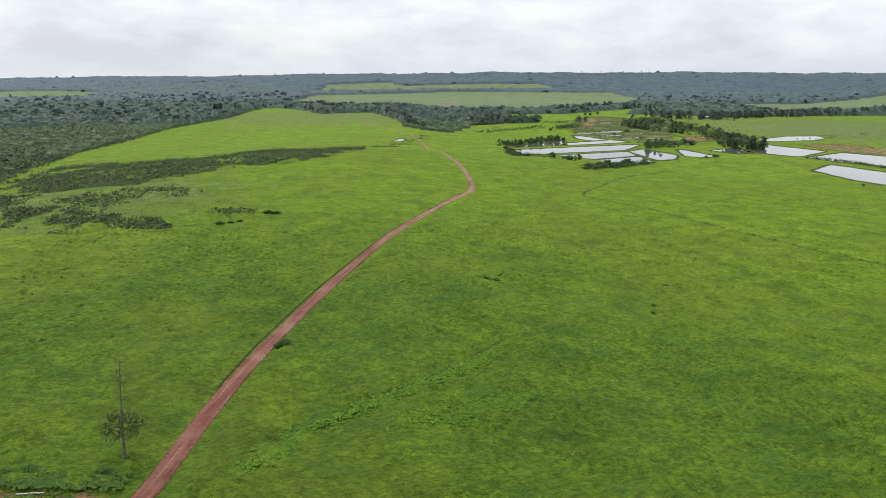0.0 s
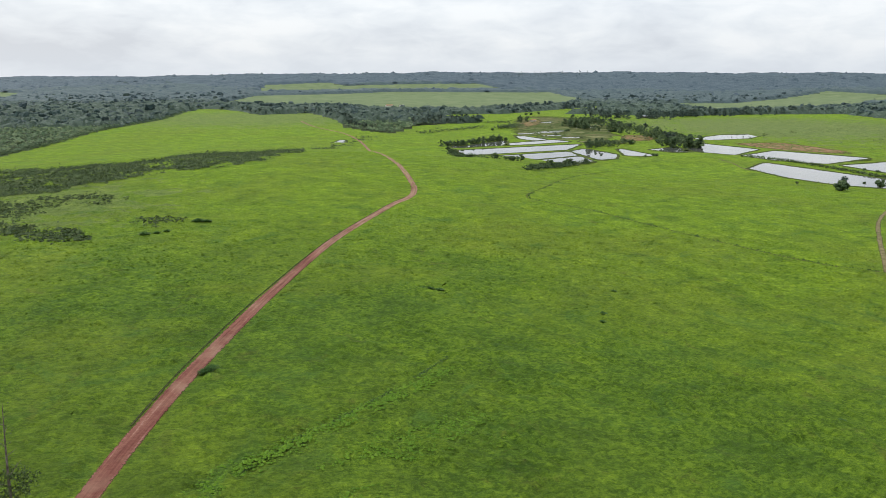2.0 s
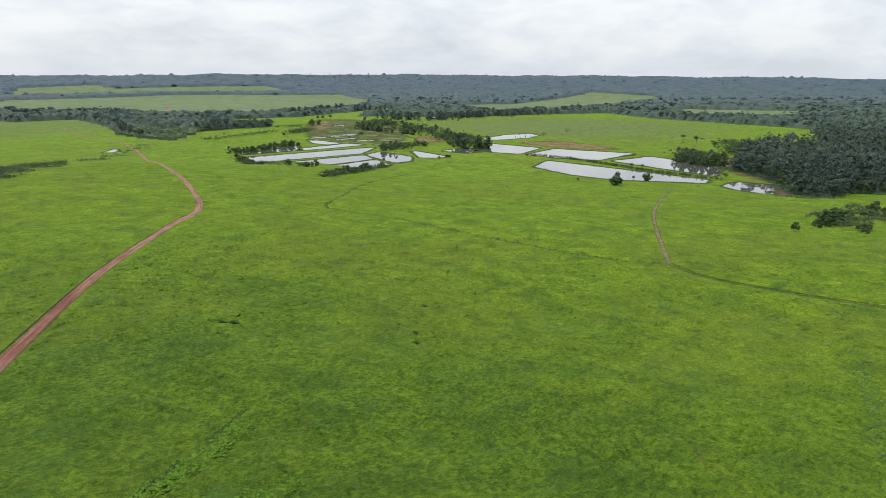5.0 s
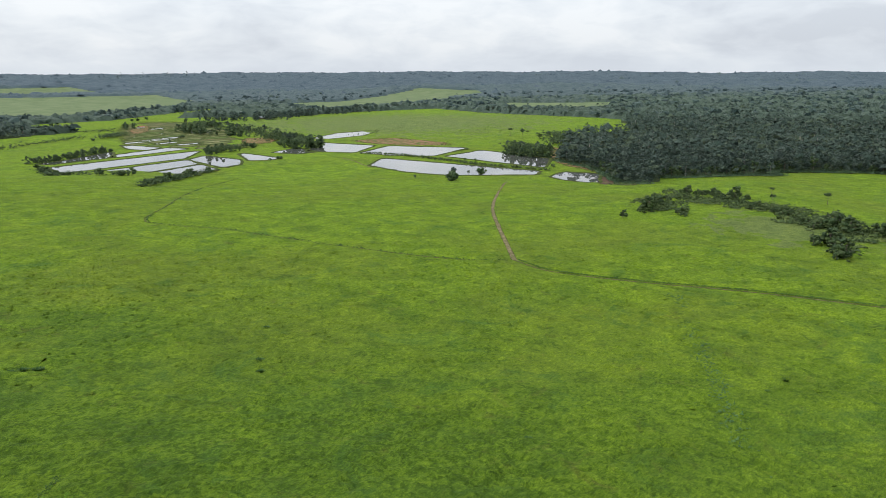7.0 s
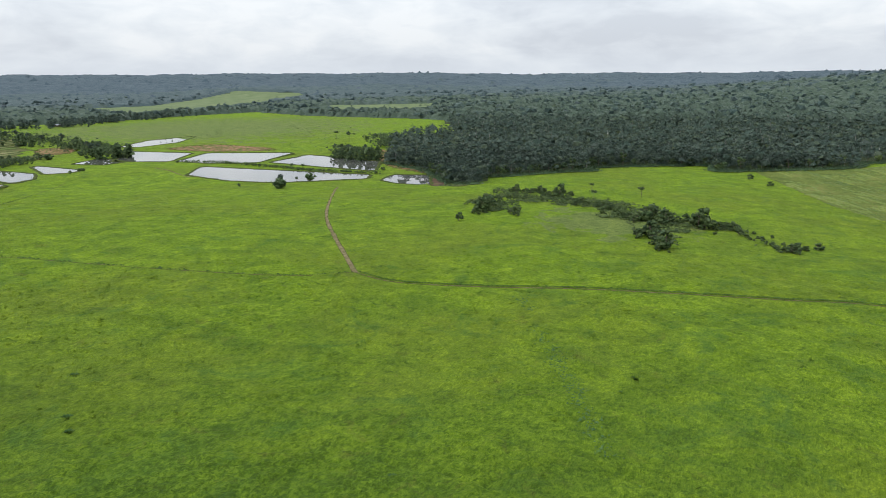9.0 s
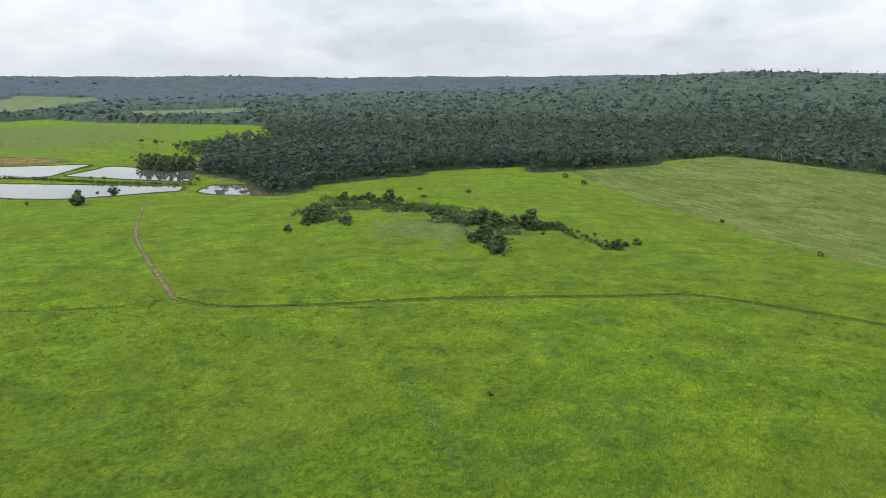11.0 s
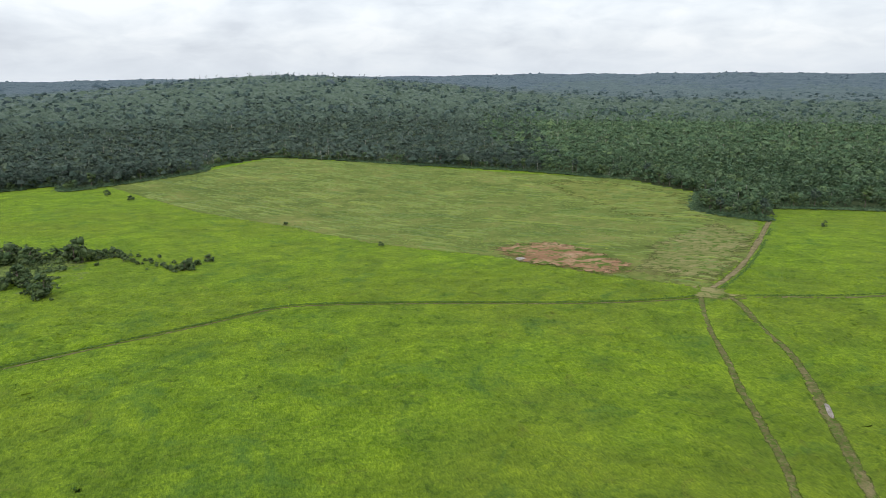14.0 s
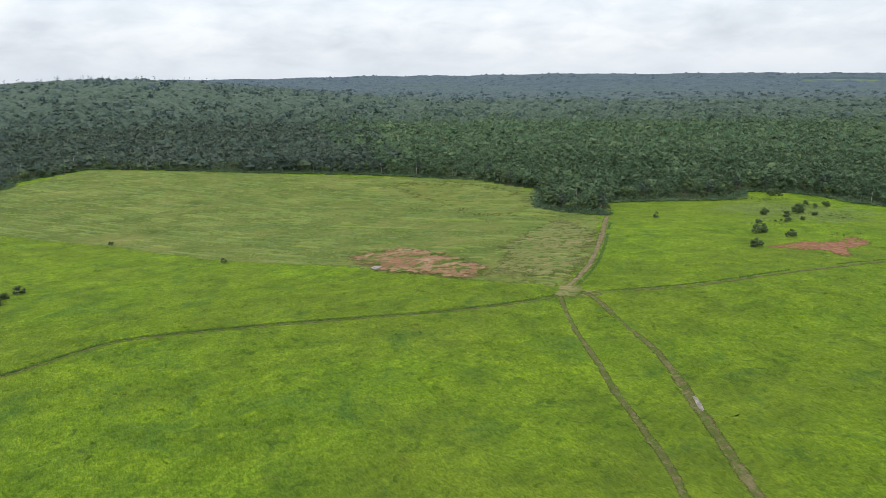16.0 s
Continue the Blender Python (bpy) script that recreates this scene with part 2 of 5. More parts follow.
CROPSOIL = soil_material("planted_field_soil", (0.050, 0.072, 0.014), (0.084, 0.108, 0.022), (0.140, 0.140, 0.042), 0.03)
FALLOW = soil_material("fallow_ground", (0.036, 0.050, 0.014), (0.072, 0.082, 0.026), (0.144, 0.118, 0.060), 0.05, fray=0.15)
PADDYGREEN = soil_material("young_paddy", (0.041, 0.067, 0.017), (0.072, 0.103, 0.026), (0.114, 0.126, 0.048), 0.06)
RIPE = soil_material("yellowing_crop", (0.060, 0.080, 0.016), (0.105, 0.120, 0.026), (0.15, 0.155, 0.045), 0.06, grassy=0.3, fray=0.12)
BROWNMUD = soil_material("brown_pond_mud", (0.050, 0.033, 0.022), (0.082, 0.054, 0.036), (0.125, 0.088, 0.06), 0.08, grassy=0.1, fray=0.3)
PADDYSOIL = soil_material("paddy_stubble", (0.056, 0.075, 0.022), (0.106, 0.119, 0.043), (0.213, 0.188, 0.106), 0.06)
BANK = soil_material("pond_bank_grass", (0.022, 0.038, 0.008), (0.042, 0.060, 0.013), (0.095, 0.078, 0.034), 0.35)
LEAF = foliage_material("forest_leaves", (0.021, 0.037, 0.028), (0.041, 0.066, 0.050), (0.080, 0.107, 0.077), 1.1, 0.12, 2.0)
SOUTHLEAF = foliage_material("young_forest_leaves", (0.028, 0.056, 0.028), (0.056, 0.102, 0.049), (0.104, 0.152, 0.074), 1.1, 0.12, 2.0)
WESTLEAF = foliage_material("open_woodland_leaves", (0.032, 0.058, 0.026), (0.070, 0.114, 0.050), (0.135, 0.175, 0.085), 0.9, 0.10, 1.6)
# aerial haze put into the leaf colours, bluer in each farther band
FARHAZE = foliage_material("far_hazed_leaves", (0.021, 0.039, 0.035), (0.037, 0.062, 0.055), (0.066, 0.094, 0.079), 0.5, 0.06, 2.5)
RIDGEHAZE = foliage_material("skyline_hazed_leaves", (0.024, 0.041, 0.044), (0.042, 0.066, 0.070), (0.070, 0.098, 0.096), 0.3, 0.03, 3.5)
HAZELEAF = foliage_material("horizon_hazed_leaves", (0.028, 0.046, 0.058), (0.041, 0.064, 0.080), (0.062, 0.088, 0.102), 0.2, 0.02, 4.0)
SCRUBLEAF = foliage_material("scrub_leaves", (0.020, 0.036, 0.010), (0.044, 0.072, 0.020), (0.092, 0.122, 0.040), 1.4, 0.14, 0.6)
BUSHLEAF = foliage_material("bush_leaves", (0.018, 0.036, 0.014), (0.042, 0.070, 0.026), (0.085, 0.118, 0.044), 1.6, 0.14, 0.6)
BLADE = foliage_material("rank_grass", (0.050, 0.108, 0.005), (0.072, 0.144, 0.006), (0.098, 0.178, 0.009), 0.25, 0.14, 0.3)
PALELEAF = foliage_material("olive_tree_leaves", (0.036, 0.060, 0.018), (0.062, 0.094, 0.030), (0.10, 0.135, 0.048), 1.5)
WEED = foliage_material("weed_leaves", (0.022, 0.050, 0.007), (0.040, 0.080, 0.010), (0.066, 0.115, 0.015), 0.5)
ROWLEAF = foliage_material("crop_row_leaves", (0.052, 0.082, 0.013), (0.085, 0.120, 0.020), (0.126, 0.155, 0.034), 0.9, 0.03, 0.2)
BARK = bark_material("grey_brown_bark", (0.055, 0.042, 0.032), (0.17, 0.145, 0.12))
PALEBARK = bark_material("bleached_dead_wood", (0.20, 0.18, 0.16), (0.46, 0.43, 0.39))
BLUEWEED = foliage_material("tall_blue_green_grass", (0.034, 0.074, 0.018), (0.052, 0.106, 0.026), (0.075, 0.135, 0.036), 0.3)
WATERMAT = water_material()
MUD = soil_material("wet_mud", (0.10, 0.085, 0.07), (0.19, 0.165, 0.145), (0.34, 0.31, 0.29), 0.9)
MUD.node_tree.nodes["Principled BSDF"].inputs["Roughness"].default_value = 0.35

# ---------------------------------------------------------------- lie of the land
BASE, WATER = -20.0, -20.0
HILLS = [
    (-150, -90, 7.6), (-150, 150, 25.8), (-150, 390, 6.7), (-150, 630, 8.0),
    (90, -330, 6.2), (90, -90, 13.0), (90, 150, -3.9), (90, 390, 3.5),
    (90, 630, 24.1), (330, -330, 3.5), (330, -90, 10.1), (330, 150, 4.3),
    (330, 390, 12.5), (330, 630, -8.1), (570, -330, 1.7), (570, -90, -11.3),
    (570, 150, 10.8), (570, 390, -1.4), (570, 630, -3.2),
]
CHAIN = [(280, 915), (377, 905), (431, 850), (506, 810), (600, 830), (640, 720), (580, 600), (614, 517), (650, 425)]
FAR_CHAIN = [(420, 960), (530, 1100), (570, 1210), (640, 1400), (760, 1020), (860, 1000)]
SKY_AZ = [-60, -20, -8, 6, 14, 30, 55, 66, 80, 100, 120, 132, 146, 160, 180]
SKY_RISE = [55, 57, 66, 84, 92, 96, 92, 78, 76, 82, 88, 84, 70, 62, 60]


def smooth(a, b, v):
    t = np.clip((v - a) / (b - a), 0.0, 1.0)
    return t * t * (3 - 2 * t)


def chain_distance(x, y, chain):
    best = np.full(np.shape(x), 1e9)
    for (ax, ay), (bx, by) in zip(chain, chain[1:]):
        dx, dy = bx - ax, by - ay
        t = np.clip(((x - ax) * dx + (y - ay) * dy) / (dx * dx + dy * dy), 0.0, 1.0)
        best = np.minimum(best, np.hypot(x - ax - t * dx, y - ay - t * dy))
    return best


def ground(x, y):
    """Height of the bare land, for numbers or arrays."""
    x, y = np.asarray(x, float), np.asarray(y, float)
    z = np.full(x.shape, BASE)
    for cx, cy, h in HILLS:
        z = z + h * np.exp(-((x - cx) ** 2 + (y - cy) ** 2) / 260.0 ** 2)
    z = z + (WATER + 0.9 - z) * smooth(150, 60, chain_distance(x, y, CHAIN))
    z = z + (WATER + 0.9 - z) * smooth(170, 90, chain_distance(x, y, FAR_CHAIN))
    r, az = np.hypot(x, y), np.degrees(np.arctan2(x, y))
    far = np.interp(az, SKY_AZ, SKY_RISE) + 2.5 * np.sin(az / 2.3 + 1) + 2.0 * np.sin(az * 1.3)
    z = z + far * smooth(3300, 4750, r)
    z = z + 91 * np.exp(-((az - 97) / 17.0) ** 2) * smooth(1100, 2700, r) * smooth(4300, 2900, r)
    z = z + 14 * np.exp(-((az - 66) / 14.0) ** 2) * smooth(900, 2000, r) * smooth(4300, 2600, r)
    return z


# ---------------------------------------------------------------- helpers


def mesh_from(name, verts, faces, mats, slots=None, smooth_faces=False):
    """A mesh from arrays: faces all of one size."""
    verts, faces = np.asarray(verts, np.float32), np.asarray(faces, np.int32)
    k = faces.shape[1]
    me = bpy.data.meshes.new(name)
    me.vertices.add(len(verts))
    me.vertices.foreach_set("co", verts.ravel())
    me.loops.add(faces.size)
    me.loops.foreach_set("vertex_index", faces.ravel())
    me.polygons.add(len(faces))
    me.polygons.foreach_set("loop_start", np.arange(0, faces.size, k, dtype=np.int32))
    me.polygons.foreach_set("loop_total", np.full(len(faces), k, np.int32))
    if slots is not None:
        me.polygons.foreach_set("material_index", np.asarray(slots, np.int32))
    me.polygons.foreach_set("use_smooth", np.full(len(faces), smooth_faces))
    for m in mats if isinstance(mats, (list, tuple)) else [mats]:
        me.materials.append(m)
    me.update(calc_edges=True)
    return me


def inside(x, y, poly):
    x, y = np.asarray(x, float), np.asarray(y, float)
    hit = np.zeros(x.shape, bool)
    for (ax, ay), (bx, by) in zip(poly, poly[1:] + poly[:1]):
        if ay != by:
            hit ^= ((ay > y) != (by > y)) & (x < (bx - ax) * (y - ay) / (by - ay) + ax)
    return hit


def curve_points(points, step):
    """Points of a smooth line through the given ones, evenly spaced."""
    p = np.array(points, float)
    p = np.r_[[2 * p[0] - p[1]], p, [2 * p[-1] - p[-2]]]
    out = []
    for i in range(1, len(p) - 2):
        n = max(2, int(np.hypot(*(p[i + 1] - p[i])) / step))
        t = np.linspace(0, 1, n, endpoint=False)[:, None]
        a, b, c, d = p[i - 1 : i + 3]
        out.append(0.5 * (2 * b + (c - a) * t + (2 * a - 5 * b + 4 * c - d) * t**2 + (3 * b - a - 3 * c + d) * t**3))
    return np.r_[np.concatenate(out), p[-2:-1]]


rng = np.random.default_rng(7)

# ---------------------------------------------------------------- fields and woods in plan
PASTURE_EDGE = [
    (-900, -700), (-700, 100), (-330, 380), (-225, 524), (-250, 716), (-272, 955), (-257, 1094), (-227, 1386), (-153, 1682), (-121, 1992), (-91, 2150),
    (-34, 2139), (28, 2001), (67, 1826), (200, 1880), (224, 1577), (209, 1354), (234, 1252), (263, 1197), (348, 1375), (468, 1422),
]
PASTURE_NORTH = [(526, 1446), (647, 1586), (806, 1680), (875, 1666), (1009, 1530), (1271, 1544), (1498, 1489), (1390, 1206), (1362, 1029), (1340, 868), (1312, 781), (1200, 705), (1106, 655), (1040, 690), (985, 690)]
PASTURE_EAST = [
    (940, 662), (906, 642), (707, 519), (662, 438), (602, 376), (560, 330), (657, 362), (701, 275), (735, 286), (772, 249), (819, 182), (770, 166),
    (797, 135), (885, 50), (930, 40), (1005, -48), (885, -169), (760, -285), (648, -345),
]
PASTURE_SOUTH = [(541, -344), (465, -279), (436, -273), (403, -277), (445, -329), (395, -404), (416, -449), (388, -475), (349, -471), (308, -459), (180, -520), (-100, -900)]
PASTURES = [
    PASTURE_EDGE + PASTURE_NORTH + PASTURE_EAST + PASTURE_SOUTH,
    [(-40, 2548), (100, 3351), (775, 3533), (1517, 3270), (1399, 2672), (1020, 2130), (610, 1890), (526, 1880), (400, 1960), (320, 2210), (140, 2260)],
    [(410, 1540), (523, 1726), (675, 1730), (1108, 2060), (990, 1800), (716, 1610), (564, 1440), (504, 1440)],
    [(108, 3579), (167, 3988), (534, 4078), (601, 3886), (728, 3899), (1310, 3802), (1360, 3504), (1080, 3540), (564, 3620)],
    [(2141, -3456), (2185, -3636), (1888, -3842), (1781, -3616)],
    [(1406, 2224), (1677, 2158), (2311, 2581), (2631, 2717), (2741, 2389), (2604, 2236), (1760, 1760), (1480, 1720), (1230, 1640)],
    [(1560, 1390), (1863, 1511), (1896, 1314), (1941, 1163), (1700, 990), (1510, 1000), (1520, 1190)],
    [(-1420, 2900), (-1330, 3560), (-1040, 3640), (-880, 3580), (-820, 3080), (-1052, 2960)],
    [(-943, 2348), (-871, 2490), (-791, 2441), (-759, 2249), (-861, 2141)],
    [(902, -1530), (856, -1738), (752, -1501), (823, -1422)],
]
CROP = [(791, 133), (885, 48), (1000, -48), (885, -166), (772, -253), (663, -338), (634, -343), (537, -340), (446, -274), (397, -266), (307, -168),
        (269, -113), (303, -92), (368, -67), (430, -27), (520, 10), (605, 62)]


def open_land(x, y):
    hit = np.zeros(np.shape(x), bool)
    for poly in PASTURES:
        hit |= inside(x, y, poly)
    return hit


# ---------------------------------------------------------------- ground
def build_ground():
    cx, cy = 30.0, 40.0
    az = np.radians(np.r_[np.arange(-50, 176, 0.7), np.arange(176, 310, 4.0)])
    rings = [0.0, 12.0]
    while rings[-1] < 4830:
        rings.append(rings[-1] + max(5.0, 0.0155 * rings[-1]))
    r = np.array(rings[1:])
    R, A = np.meshgrid(r, az, indexing="ij")
    x, y = cx + R * np.sin(A), cy + R * np.cos(A)
    na = len(az)
    verts = np.stack([x, y, ground(x, y)], -1).reshape(-1, 3)
    i, j = np.meshgrid(np.arange(len(r) - 1), np.arange(na), indexing="ij")
    k = (j + 1) % na
    faces = np.stack([i * na + j, i * na + k, (i + 1) * na + k, (i + 1) * na + j], -1).reshape(-1, 4)[:, ::-1]
    mid = verts[faces].mean(1)
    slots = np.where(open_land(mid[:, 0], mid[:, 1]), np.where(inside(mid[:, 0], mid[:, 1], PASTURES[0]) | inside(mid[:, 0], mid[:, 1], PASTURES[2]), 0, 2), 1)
    ob = new("ground", mesh_from("ground", verts, faces, [GRASS, FLOOR, HAZEGRASS], slots, True))
    tagged(ob, "bright green rolling pasture reaching to wooded hills", "ground", kind="structure")
    centre = np.r_[[[cx, cy, float(ground(cx, cy))]], verts[:na]]
    cap = np.stack([np.zeros(na, int), 1 + (np.arange(na) + 1) % na, 1 + np.arange(na)], 1)
    tagged(new("ground_centre", mesh_from("ground_centre", centre, cap, GRASS)), "green pasture beneath the flight path", "ground", kind="structure")


build_ground()


def ribbon(name, points, width, material, label, lift=0.12, rut=0.0, wobble=0.25, step=3.0, category="track"):
    """A track worn into the land: a crowned strip with ragged edges that dip into the ground."""
    p = curve_points(points, step)
    d = np.gradient(p, axis=0)
    side = np.stack([d[:, 1], -d[:, 0]], 1) / np.hypot(d[:, 0], d[:, 1])[:, None]
    n = len(p)
    profile = [(-1.0, -0.25), (-0.86, 0.6), (-0.5, 1.0 - rut), (0.0, 1.0), (0.5, 1.0 - rut), (0.86, 0.6), (1.0, -0.25)]
    rough = 1 + wobble * (np.convolve(rng.normal(size=(n + 8)), np.ones(5) / 5, "same")[4:-4])
    verts = []
    for u, h in profile:
        q = p + side * (u * width / 2 * (rough + (0.35 * wobble * rng.normal(size=n) if abs(u) > 0.8 else 0)))[:, None]
        verts.append(np.c_[q, ground(q[:, 0], q[:, 1]) + lift * h])
    verts = np.stack(verts, 1).reshape(-1, 3)
    k = len(profile)
    i, j = np.meshgrid(np.arange(n - 1), np.arange(k - 1), indexing="ij")
    faces = np.stack([i * k + j, i * k + j + 1, (i + 1) * k + j + 1, (i + 1) * k + j], -1).reshape(-1, 4)
    me = mesh_from(name, verts, faces, material, smooth_faces=True)
    along = np.r_[0, np.cumsum(np.hypot(*np.diff(p, axis=0).T))]
    uv = np.stack([np.repeat(along, k), np.tile([u for u, _ in profile], n)], 1)
    me.uv_layers.new(name="along").data.foreach_set("uv", uv[faces.ravel()].astype(np.float32).ravel())
    return tagged(new(name, me), label, category, kind="structure")


def sheet(name, poly, material, label, lift=0.06, cell=4.0, ragged=0.0, category="ground"):
    """A patch of other ground that lies on the land, cut to its outline."""
    p = np.array(poly, float)
    x0, y0, x1, y1 = *p.min(0), *p.max(0)
    xs, ys = np.arange(x0 - cell, x1 + cell, cell), np.arange(y0 - cell, y1 + cell, cell)
    X, Y = np.meshgrid(xs, ys, indexing="ij")
    verts = np.stack([X, Y, ground(X, Y) + lift], -1).reshape(-1, 3)
    m = len(ys)
    i, j = np.meshgrid(np.arange(len(xs) - 1), np.arange(m - 1), indexing="ij")
    faces = np.stack([i * m + j, (i + 1) * m + j, (i + 1) * m + j + 1, i * m + j + 1], -1).reshape(-1, 4)
    mid = verts[faces].mean(1)[:, :2] + ragged * rng.normal(size=(len(faces), 2))
    faces = faces[inside(mid[:, 0], mid[:, 1], poly)]
    ob = new(name, mesh_from(name, verts, faces, material, smooth_faces=True))
    return tagged(ob, label, category, kind="structure")


ribbon("road", [(-36, 80), (-33, 96), (-27.3, 112), (-23.1, 131), (-17.6, 154), (-7.0, 191), (13.8, 253), (44, 327), (84, 397), (103, 424), (111, 444), (117, 474),
                (128, 559), (137, 648), (165, 880), (184, 1084), (183, 1222), (169, 1303), (150, 1409), (142, 1568)],
       4.6, ROADCLAY, "red clay farm road winding through green pasture", 0.16, 0.5, 0.03, category="road")
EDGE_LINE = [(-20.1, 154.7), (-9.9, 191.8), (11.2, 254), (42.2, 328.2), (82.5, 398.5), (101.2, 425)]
# strip of dark edge earth, with the shadow of the grass painted in
ribbon("road_edge_shade", EDGE_LINE, 0.7, SHADEDEDGE, "dark earth and painted grass shade along the clay road", 0.14, 0.2, 0.3, 2.0, "ditch")
ribbon("dirt_track", [(531, 452), (413, 367), (355, 323), (313, 284), (280, 251), (262, 233)], 2.9, SANDTRACK, "pale bare dirt track down to the ponds", 0.1, 0.3)
ribbon("worn_track", [(262, 233), (258, 210), (269, 176), (285, 140), (297, 103), (307, 69), (315, 47), (314, 32), (304, 7), (291, -20), (275, -50), (264, -77), (259, -100), (264, -111)],
       1.7, TRACKSOIL, "narrow worn wheel track through the grass", 0.1, 0.3)
ribbon("faint_track", [(262, 233), (244, 254), (223, 309), (201, 376), (184, 403), (180, 425), (212, 465), (300, 580), (380, 670), (446, 725)], 0.9, TRACKSOIL, "faint cattle track through the grass", 0.08, 0.2, 0.4)
ribbon("field_lane", [(262, -107), (269, -116), (276.5, -128.7), (291.5, -149.7), (311, -174), (340, -208.3), (378, -251.5), (400, -277)], 4.0, SANDTRACK, "worn earth lane beside the planted field", 0.1, 0.4)
ribbon("side_track", [(252, -109), (247, -127), (238, -146), (232.5, -169), (226.3, -202.5), (220, -232), (213, -258), (190, -320)], 3.0, TRACKSOIL, "worn wheel track through tall grass", 0.1, 0.3)
ribbon("muddy_track", [(262, -112), (252.7, -110.5), (239, -103.6), (222, -93.4), (206, -86), (194, -78.7), (182, -70.2), (171, -61.8), (161.3, -54.7), (152, -47.7), (144, -41.6), (136, -35.9), (110, -18), (80, 0)], 3.4, TRACKSOIL, "wet muddy wheel track through pasture", 0.1, 0.6)
ribbon("cattle_path", [(262, -105), (257, -100), (235, -83), (216, -71), (200, -61), (189, -53.6), (177, -46.7), (168.5, -41.5), (160.7, -37), (153.7, -32.5), (145, -26), (120, -8), (95, 11), (70, 30)], 2.6, TRACKSOIL, "brown trodden path through pasture", 0.08, 0.3)
def patch(name, poly, material, label, lift=0.1, rough=0.9, category="ground"):
    """A patch of bare earth with a wandering edge that thins out into the grass."""
    p = curve_points(poly + poly[:1], 1.6)[:-1]
    c = p.mean(0)
    m = len(p)
    wander = np.convolve(np.r_[rng.normal(size=m)] * rough, np.ones(3) / 2, "same")
    d = p - c
    p = p + d / np.hypot(d[:, 0], d[:, 1])[:, None] * wander[:, None]
    verts = []
    for s, h in ((1.0, -0.12), (0.94, 0.7), (0.8, 1.0), (0.6, 1.0), (0.4, 1.0), (0.2, 1.0), (0.02, 1.0)):
        q = c + (p - c) * s
        verts.append(np.c_[q, ground(q[:, 0], q[:, 1]) + lift * h])
    k = len(verts)
    i, j = np.meshgrid(np.arange(k - 1), np.arange(m), indexing="ij")
    n = (j + 1) % m
    faces = np.stack([i * m + j, i * m + n, (i + 1) * m + n, (i + 1) * m + j], -1).reshape(-1, 4)
    me = mesh_from(name, np.concatenate(verts), faces, material, smooth_faces=True)
    uv = np.stack([np.zeros(k * m), np.repeat([1.0, 0.88, 0.64, 0.36, 0.16, 0.04, 0.0], m)], 1)
    me.uv_layers.new(name="along").data.foreach_set("uv", uv[faces.ravel()].astype(np.float32).ravel())
    return tagged(new(name, me), label, category, kind="structure")


sheet("crop_field", CROP, CROPSOIL, "olive green planted field with close rows", 0.07, 2.5, 0.5)
patch("ripening_crop", [(660, -325), (540, -328), (452, -268), (412, -254), (440, -215), (560, -240), (690, -270)], RIPE, "yellowing crop along the forest edge", 0.28, 6.0)
patch("bare_earth", [(392, -76), (400, -110), (374, -121), (340, -117), (312, -114), (300, -93), (331, -79), (341, -73), (361, -71)], RED, "patch of bare red earth beside the crop", 0.6, 2.5)
patch("bare_earth", [(267, -241), (265, -267), (254, -287), (258, -310), (245, -305), (238, -289), (240, -272), (229, -254), (231, -246), (243, -256), (252, -246)], CLAY, "scar of bare red clay in the grass", 0.1)
patch("bare_earth", [(-29, 109), (-31, 113), (-36, 114.5), (-44, 114.5), (-52, 117), (-64, 116), (-66, 95), (-40, 92)], CLAY, "trampled red clay turnout beside the road", 0.25)


patch("trampled_ground", [(300, -96), (282, -104), (270, -116), (258, -121), (248, -110), (256, -101), (272, -98), (290, -92)], TRAMPLED, "pale trampled earth where the tracks meet", 0.16, 2.0)
patch("trampled_ground", [(308, -104), (277, -104), (271, -117), (302, -160), (347, -214), (403, -245), (410, -228), (357, -155), (330, -128)], TRAMPLED, "thin worn corner of the planted field", 0.5, 3.0)


# ---------------------------------------------------------------- ponds
REEDS = []


